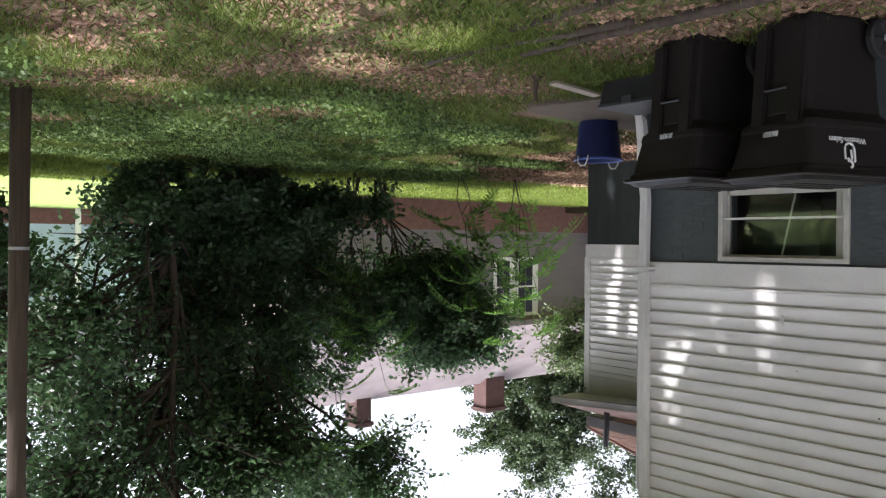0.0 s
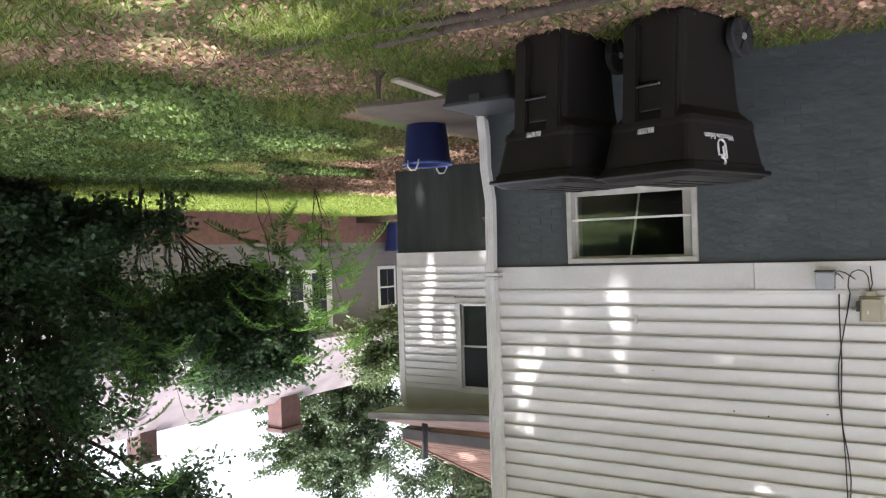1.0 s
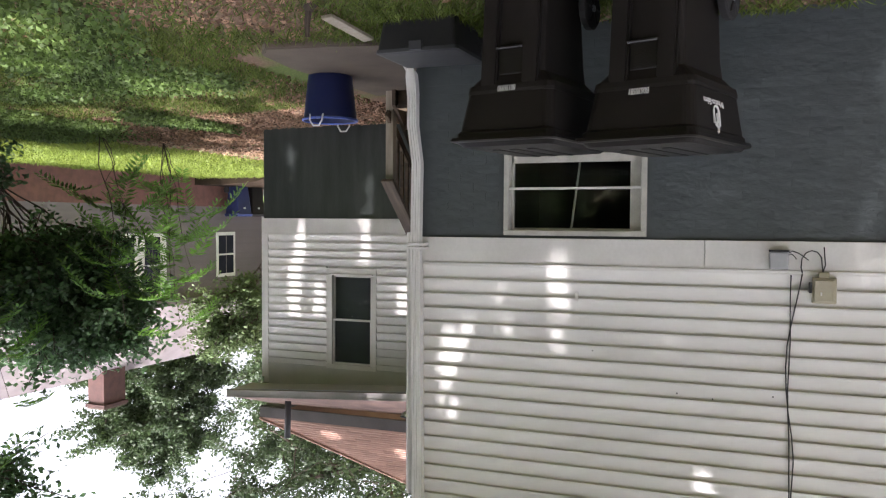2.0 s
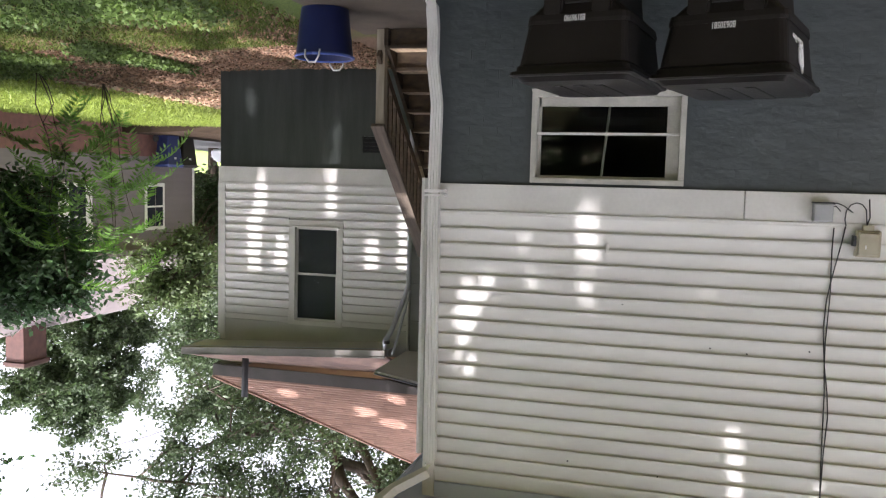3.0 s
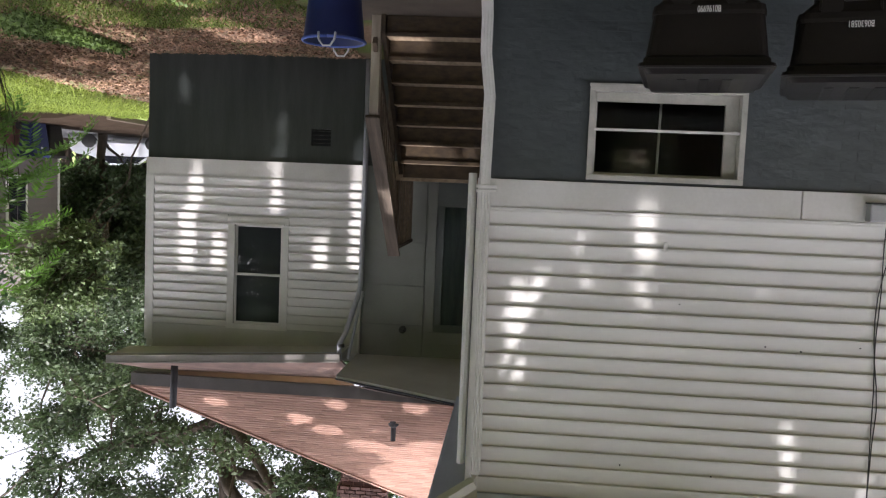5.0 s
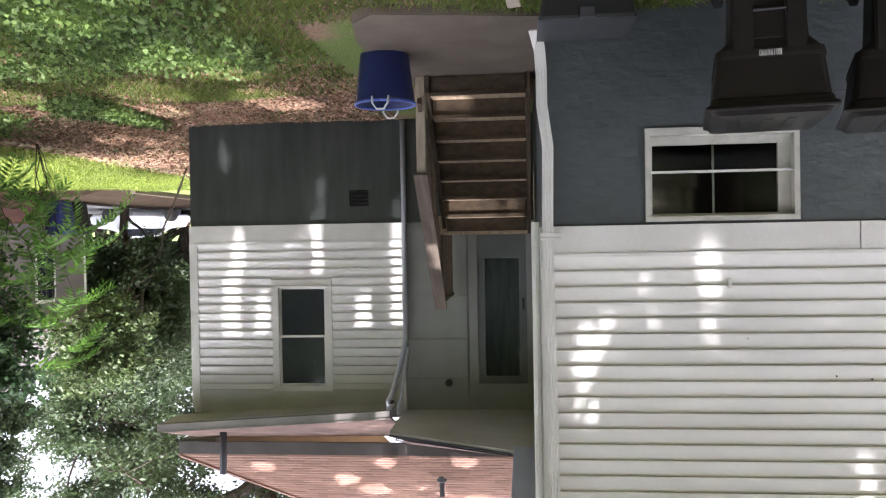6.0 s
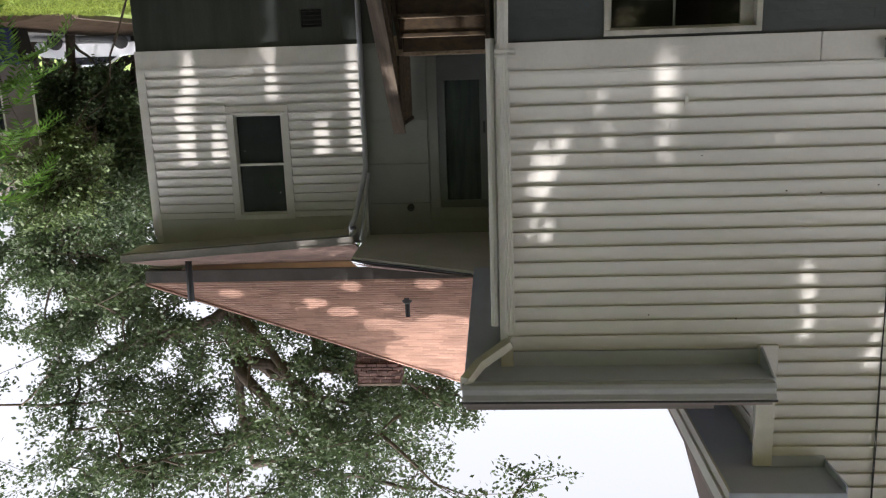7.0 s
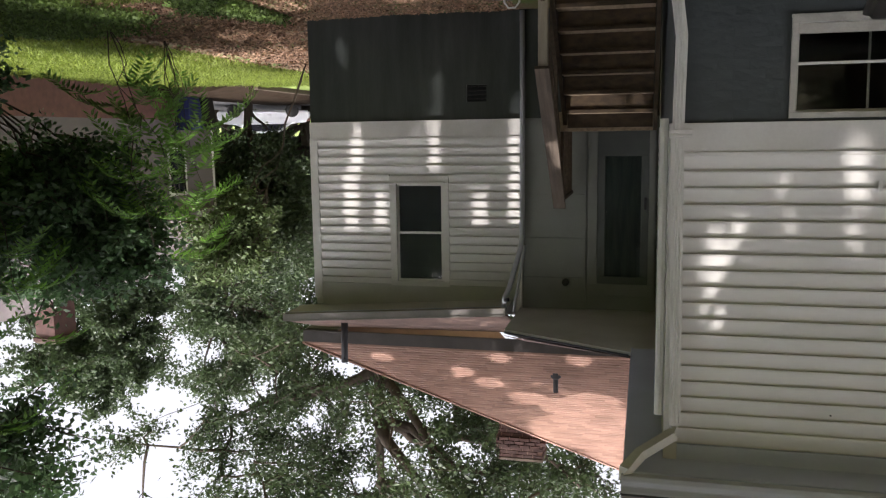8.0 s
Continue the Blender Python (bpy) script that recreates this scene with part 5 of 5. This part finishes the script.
tree("drive_tree", (-30.4, 20.4, 0.0), 6, 0.2, blob(-30.4, 20.4, 4.6, 3.2, 2.6, 2.8, 90, 8), 70000, 0.16, LEAF_MID, "low forked tree with dark limbs beside the drive", 8, spread=0.8)
for i, (x, y, r, hgt) in enumerate(((-40, 22, 5, 9), (-46, 30, 6, 11), (-40, 38, 6, 10), (-36, 14, 5, 10), (-44, 6, 6, 13), (-24, 42, 6, 9), (-10, 44, 6, 10), (3, 40, 6, 10))):
    tree("distant_tree", (x, y, 0.2), hgt, 0.3, blob(x, y, hgt * 0.55, r, r, hgt * 0.5, 60, 20 + i), 26000, 0.3, LEAF_MID, "leafy tree beyond the neighbouring yards", 20 + i, spread=1.1)
# shade trees standing over the yard


def canopy(x0, x1, y0, y1, z0, z1, n, seed):
    rng = random.Random(seed)
    return [(rng.uniform(x0, x1), rng.uniform(y0, y1), rng.uniform(z0, z1)) for _ in range(n)]


tree("shade_tree", (6.5, 0.5, 0), 15, 0.45, canopy(-8.5, 2.5, -3.3, 7.4, 9.8, 12.5, 84, 40) + canopy(2.5, 9, -4.5, 6.2, 9.8, 12.5, 46, 43), 102000, 0.22, LEAF_MID, "tall shade tree standing over the yard", 40, spread=0.95, branch_r=0.16, majors=7)
tree("shade_tree", (7.5, 11.5, 0), 15, 0.45, canopy(-9.5, 0.5, 5.6, 12.5, 9.8, 12.5, 66, 41) + canopy(0.5, 9, 6.5, 14.0, 9.8, 12.5, 44, 44), 104000, 0.22, LEAF_MID, "tall shade tree at the edge of the yard", 41, spread=0.95, branch_r=0.16, majors=7)
tree("shade_tree", (13.5, 6.0, 0), 13, 0.35, blob(13.0, 6.0, 8.5, 4.0, 9.0, 3.5, 80, 42, 0.1), 34000, 0.26, LEAF_MID, "leafy tree beyond the yard", 42, spread=1.0)
# Unseen trees, added to close the yard and darken the panes' reflections.
for i, (x, y) in enumerate(((20, -6), (22, 4), (21, 12), (20, 19), (18, 26), (12, 32))):
    tree("hedge_tree", (x, y, 0), 13, 0.25, blob(x, y, 7.0, 4, 5.5, 6.8, 60, 60 + i), 30000, 0.36, LEAF_MID, "unseen leafy tree added to close the far side of the yard", 60 + i, spread=1.2)


tree("understory_shrub", (-6.5, 13.6, 0), 2.2, 0.05, blob(-6.4, 13.7, 1.0, 3.2, 0.9, 1.0, 46, 71), 26000, 0.12, LEAF_DARK, "dark leafy undergrowth at the foot of the trees", 71, stems=6, spread=0.4)
tree("understory_shrub", (-2.2, 15.0, 0), 2.6, 0.05, blob(-2.4, 15.2, 1.6, 1.0, 0.9, 1.0, 16, 73), 7000, 0.13, LEAF_DARK, "thin leafy sapling beside the utility pole", 73, stems=3, spread=0.4)
tree("sunny_shrub", (-17.6, 12.3, 0), 4.4, 0.03, blob(-15.6, 13.4, 3.9, 1.0, 0.9, 1.0, 22, 72), 8000, 0.1, LEAF_PALE, "sunlit pale-green small tree before the neighbour's wall", 72, stems=1, spread=0.35, lean=(1.4, 0.8))


tree("shade_tree", (3.0, 16.5, 0), 15, 0.35, canopy(-4.5, 3.5, 3.2, 9.5, 10.0, 12.5, 60, 45) + canopy(-13.0, -7.5, 5.0, 11.0, 11.6, 13.4, 44, 46), 56000, 0.2, LEAF_MID, "tall leaning shade tree at the lot line", 45, spread=0.9, branch_r=0.16, majors=7)
# Added out of view so the basement window reflects something dark.
tree("unseen_hedge", (11.0, 3.0, 0), 4.5, 0.08, blob(11.0, 3.0, 2.4, 1.3, 10.0, 2.6, 70, 47), 26000, 0.2, LEAF_DARK, "unseen dark hedge added for the window reflections", 47, stems=5, spread=0.9)


def fronds(seed, starts, label, count):
    """A sapling of thin stems; pinnate leaves arch from the upper stems, with paired tapering leaflets."""
    rng = random.Random(seed)
    t = thing("sumac_sapling", label, "sapling")
    vs, fs = [], []
    for (base, tip) in starts:
        stem = bmesh.new()
        pts = limbs(stem, base, tip, 0.009, 0.004, rng, 0.1, 6)
        smooth(part("stem", stem, BARK, t))
        for j in range(count):
            p = pts[rng.choice((3, 4, 5, 5, 6, 6))]
            a = j * 2.4 + rng.uniform(-0.4, 0.4)
            L = rng.uniform(0.7, 1.2)
            d = Vector((math.cos(a), math.sin(a), rng.uniform(0.3, 0.7)))
            sag = rng.uniform(0.6, 1.0)
            prev, twist = p, rng.uniform(-0.4, 0.4)
            for k in range(1, 17):
                u = k / 16
                q = p + d * L * u + Vector((0, 0, -sag * L * u * u))
                w = (q - prev).normalized()
                s = w.cross(Vector((0, 0, 1))).normalized()
                up = s.cross(w)
                s = (s + up * twist).normalized()
                rib = up * 0.004
                n = len(vs)
                vs += [tuple(prev - rib), tuple(q - rib), tuple(q + rib), tuple(prev + rib)]
                fs += [(n, n + 1, n + 2, n + 3)]
                prev = q
                if u < 0.25:
                    continue
                ln_ = 0.2 * (1 - 0.5 * abs(u - 0.5)) * rng.uniform(0.8, 1.1)
                wd = 0.03
                for sg in (1, -1):
                    tipp = q + s * sg * ln_ + w * ln_ * 0.45 + Vector((0, 0, -0.35 * ln_ * rng.uniform(0.3, 1.4)))
                    m = q.lerp(tipp, 0.35)
                    n = len(vs)
                    vs += [tuple(q), tuple(m + w * wd), tuple(q.lerp(tipp, 0.7) + w * wd * 0.6 + up * 0.012), tuple(tipp), tuple(q.lerp(tipp, 0.7) - w * wd * 0.6 + up * 0.012), tuple(m - w * wd)]
                    fs += [(n, n + 1, n + 2, n + 3), (n, n + 3, n + 4, n + 5)]
    raw("fronds", vs, fs, LEAF_BRIGHT, t)


fronds(3, [((-12.5, 12.7, 0), (-12.5 + dx, 12.3 + dy, zz)) for dx, dy, zz in ((-0.3, 0.0, 1.3), (0.2, 0.1, 1.8), (-0.4, 0.0, 2.6), (0.5, -0.2, 2.9), (-0.2, 0.2, 3.4))], "bright green sapling with feathery pinnate leaves", 7)
fronds(4, [((-10.6, 12.4, 0), (-11.0 + dx, 12.0 + dy, zz)) for dx, dy, zz in ((0.1, 0.2, 1.6), (-0.5, 0.0, 2.5), (0.5, -0.2, 3.2))], "sapling with feathery pinnate leaves", 9)
fronds(5, [((-8.6, 13.2, 0), (-8.8 + dx, 12.8 + dy, zz)) for dx, dy, zz in ((0.1, 0.2, 3.6), (-0.3, 0.0, 4.2), (0.9, -0.2, 5.0))], "tall sapling with feathery pinnate leaves", 9)

# ---- ground cover ----


def scatter(n, x0, x1, y0, y1, seed, keep):
    rng = np.random.default_rng(seed)
    out = []
    while len(out) < n:
        x, y = rng.uniform(x0, x1), rng.uniform(y0, y1)
        if XM < x or y > 6.5 and x > XW + 0.05 or y > YB + 0.1:
            if rng.random() < keep(x, y):
                out.append((x, y, rise(x, y) - 0.02))
    return np.array(out)


def patch(x, y, s, o):
    return 0.5 + 0.5 * noise.noise(Vector((x * s, y * s, o)))


g = scatter(90000, -9, 1.5, 1.0, 13.5, 1, lambda x, y: max(0, patch(x, y, 0.8, 5) * 1.8 - 0.7) + 0.05)
g[:, 2] += 0.03
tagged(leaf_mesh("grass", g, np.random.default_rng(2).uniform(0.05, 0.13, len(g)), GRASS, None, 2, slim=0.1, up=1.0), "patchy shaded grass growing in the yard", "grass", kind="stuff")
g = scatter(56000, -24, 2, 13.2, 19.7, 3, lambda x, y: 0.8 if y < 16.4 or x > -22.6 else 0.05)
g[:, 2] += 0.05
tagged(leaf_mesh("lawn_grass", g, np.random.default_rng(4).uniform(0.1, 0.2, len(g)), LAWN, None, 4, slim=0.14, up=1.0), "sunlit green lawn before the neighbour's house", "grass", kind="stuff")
g = scatter(80000, -12, 1.5, 1.0, 15, 5, lambda x, y: max(0, 1.3 - patch(x, y, 0.8, 5) * 1.8) + 0.05 + (0.6 if x < -8 and y > 6 else 0))
g[:, 2] += 0.012
tagged(leaf_mesh("leaf_litter", g, np.random.default_rng(6).uniform(0.025, 0.065, len(g)), LITTER, None, 6, slim=0.6, up=0.0), "dry brown leaves scattered on the ground", "leaves", kind="stuff")
g = scatter(20000, -24, -11.2, 9.7, 14.2, 15, lambda x, y: 0.9 if y < 12.8 else 0.25)
g[:, 2] += 0.012
tagged(leaf_mesh("fallen_leaves", g, np.random.default_rng(16).uniform(0.05, 0.1, len(g)), LITTER, None, 16, slim=0.6, up=0.0), "sunlit brown fallen leaves beside the wing", "leaves", kind="stuff")
g = scatter(90000, -11, 0.5, 6.2, 13.8, 7, lambda x, y: max(0, patch(x, y, 0.7, 9) * 2.4 - 0.95) * (1.0 if y > 9.5 else 0.0 if x < -7.6 else 0.55))
g[:, 2] += np.random.default_rng(8).uniform(0.02, 0.14, len(g))
tagged(leaf_mesh("ivy", g, np.random.default_rng(9).uniform(0.025, 0.065, len(g)), IVY, None, 9, slim=0.85), "dark ivy creeping over the ground under the trees", "ivy", kind="stuff")

# ---- painted bricks of the foundation ----


def bricks():
    rng = random.Random(12)
    meshes = []
    for k in range(6):
        bm = box(-0.02, 0.0, 0.004, 0.206, 0.003, 0.066)
        for v in bm.verts:
            if v.co.x > -0.01:
                v.co += Vector((rng.uniform(-0.002, 0.003), rng.uniform(-0.003, 0.003), rng.uniform(-0.003, 0.003)))
        me = bpy.data.meshes.new("brick")
        bm.to_mesh(me)
        bm.free()
        me.materials.append(SLATE)
        meshes.append(me)
    rest_v, rest_f = [], []
    for row in range(22):
        z = 0.03 + row * 0.0705
        y = 0.8 + (0.105 if row % 2 else 0)
        while y + 0.21 < YC - 0.03:
            if not (y + 0.21 > BW[0] and y < BW[1] and z + 0.07 > BW[2] - 0.03 and z < BW[3]):
                if 1.0 < y and len(fnd.children) < 300:
                    b = new("brick", rng.choice(meshes))
                    b.parent = fnd
                    b.location = (XM - 0.0105 + rng.uniform(-0.001, 0.002), y, z)
                else:
                    x = XM - 0.011
                    n = len(rest_v)
                    rest_v += [(x, y + 0.004, z + 0.003), (x, y + 0.206, z + 0.003), (x, y + 0.206, z + 0.066), (x, y + 0.004, z + 0.066)]
                    rest_v += [(x - 0.01, *p[1:]) for p in rest_v[n:n + 4]]
                    rest_f += [(n, n + 1, n + 2, n + 3), (n + 4, n, n + 3, n + 7), (n + 1, n + 5, n + 6, n + 2), (n + 3, n + 2, n + 6, n + 7), (n + 4, n + 5, n + 1, n)]
            y += 0.21
    ob = raw("brickwork", rest_v, rest_f, SLATE, fnd)
    ob["kind"] = "stuff"


bricks()
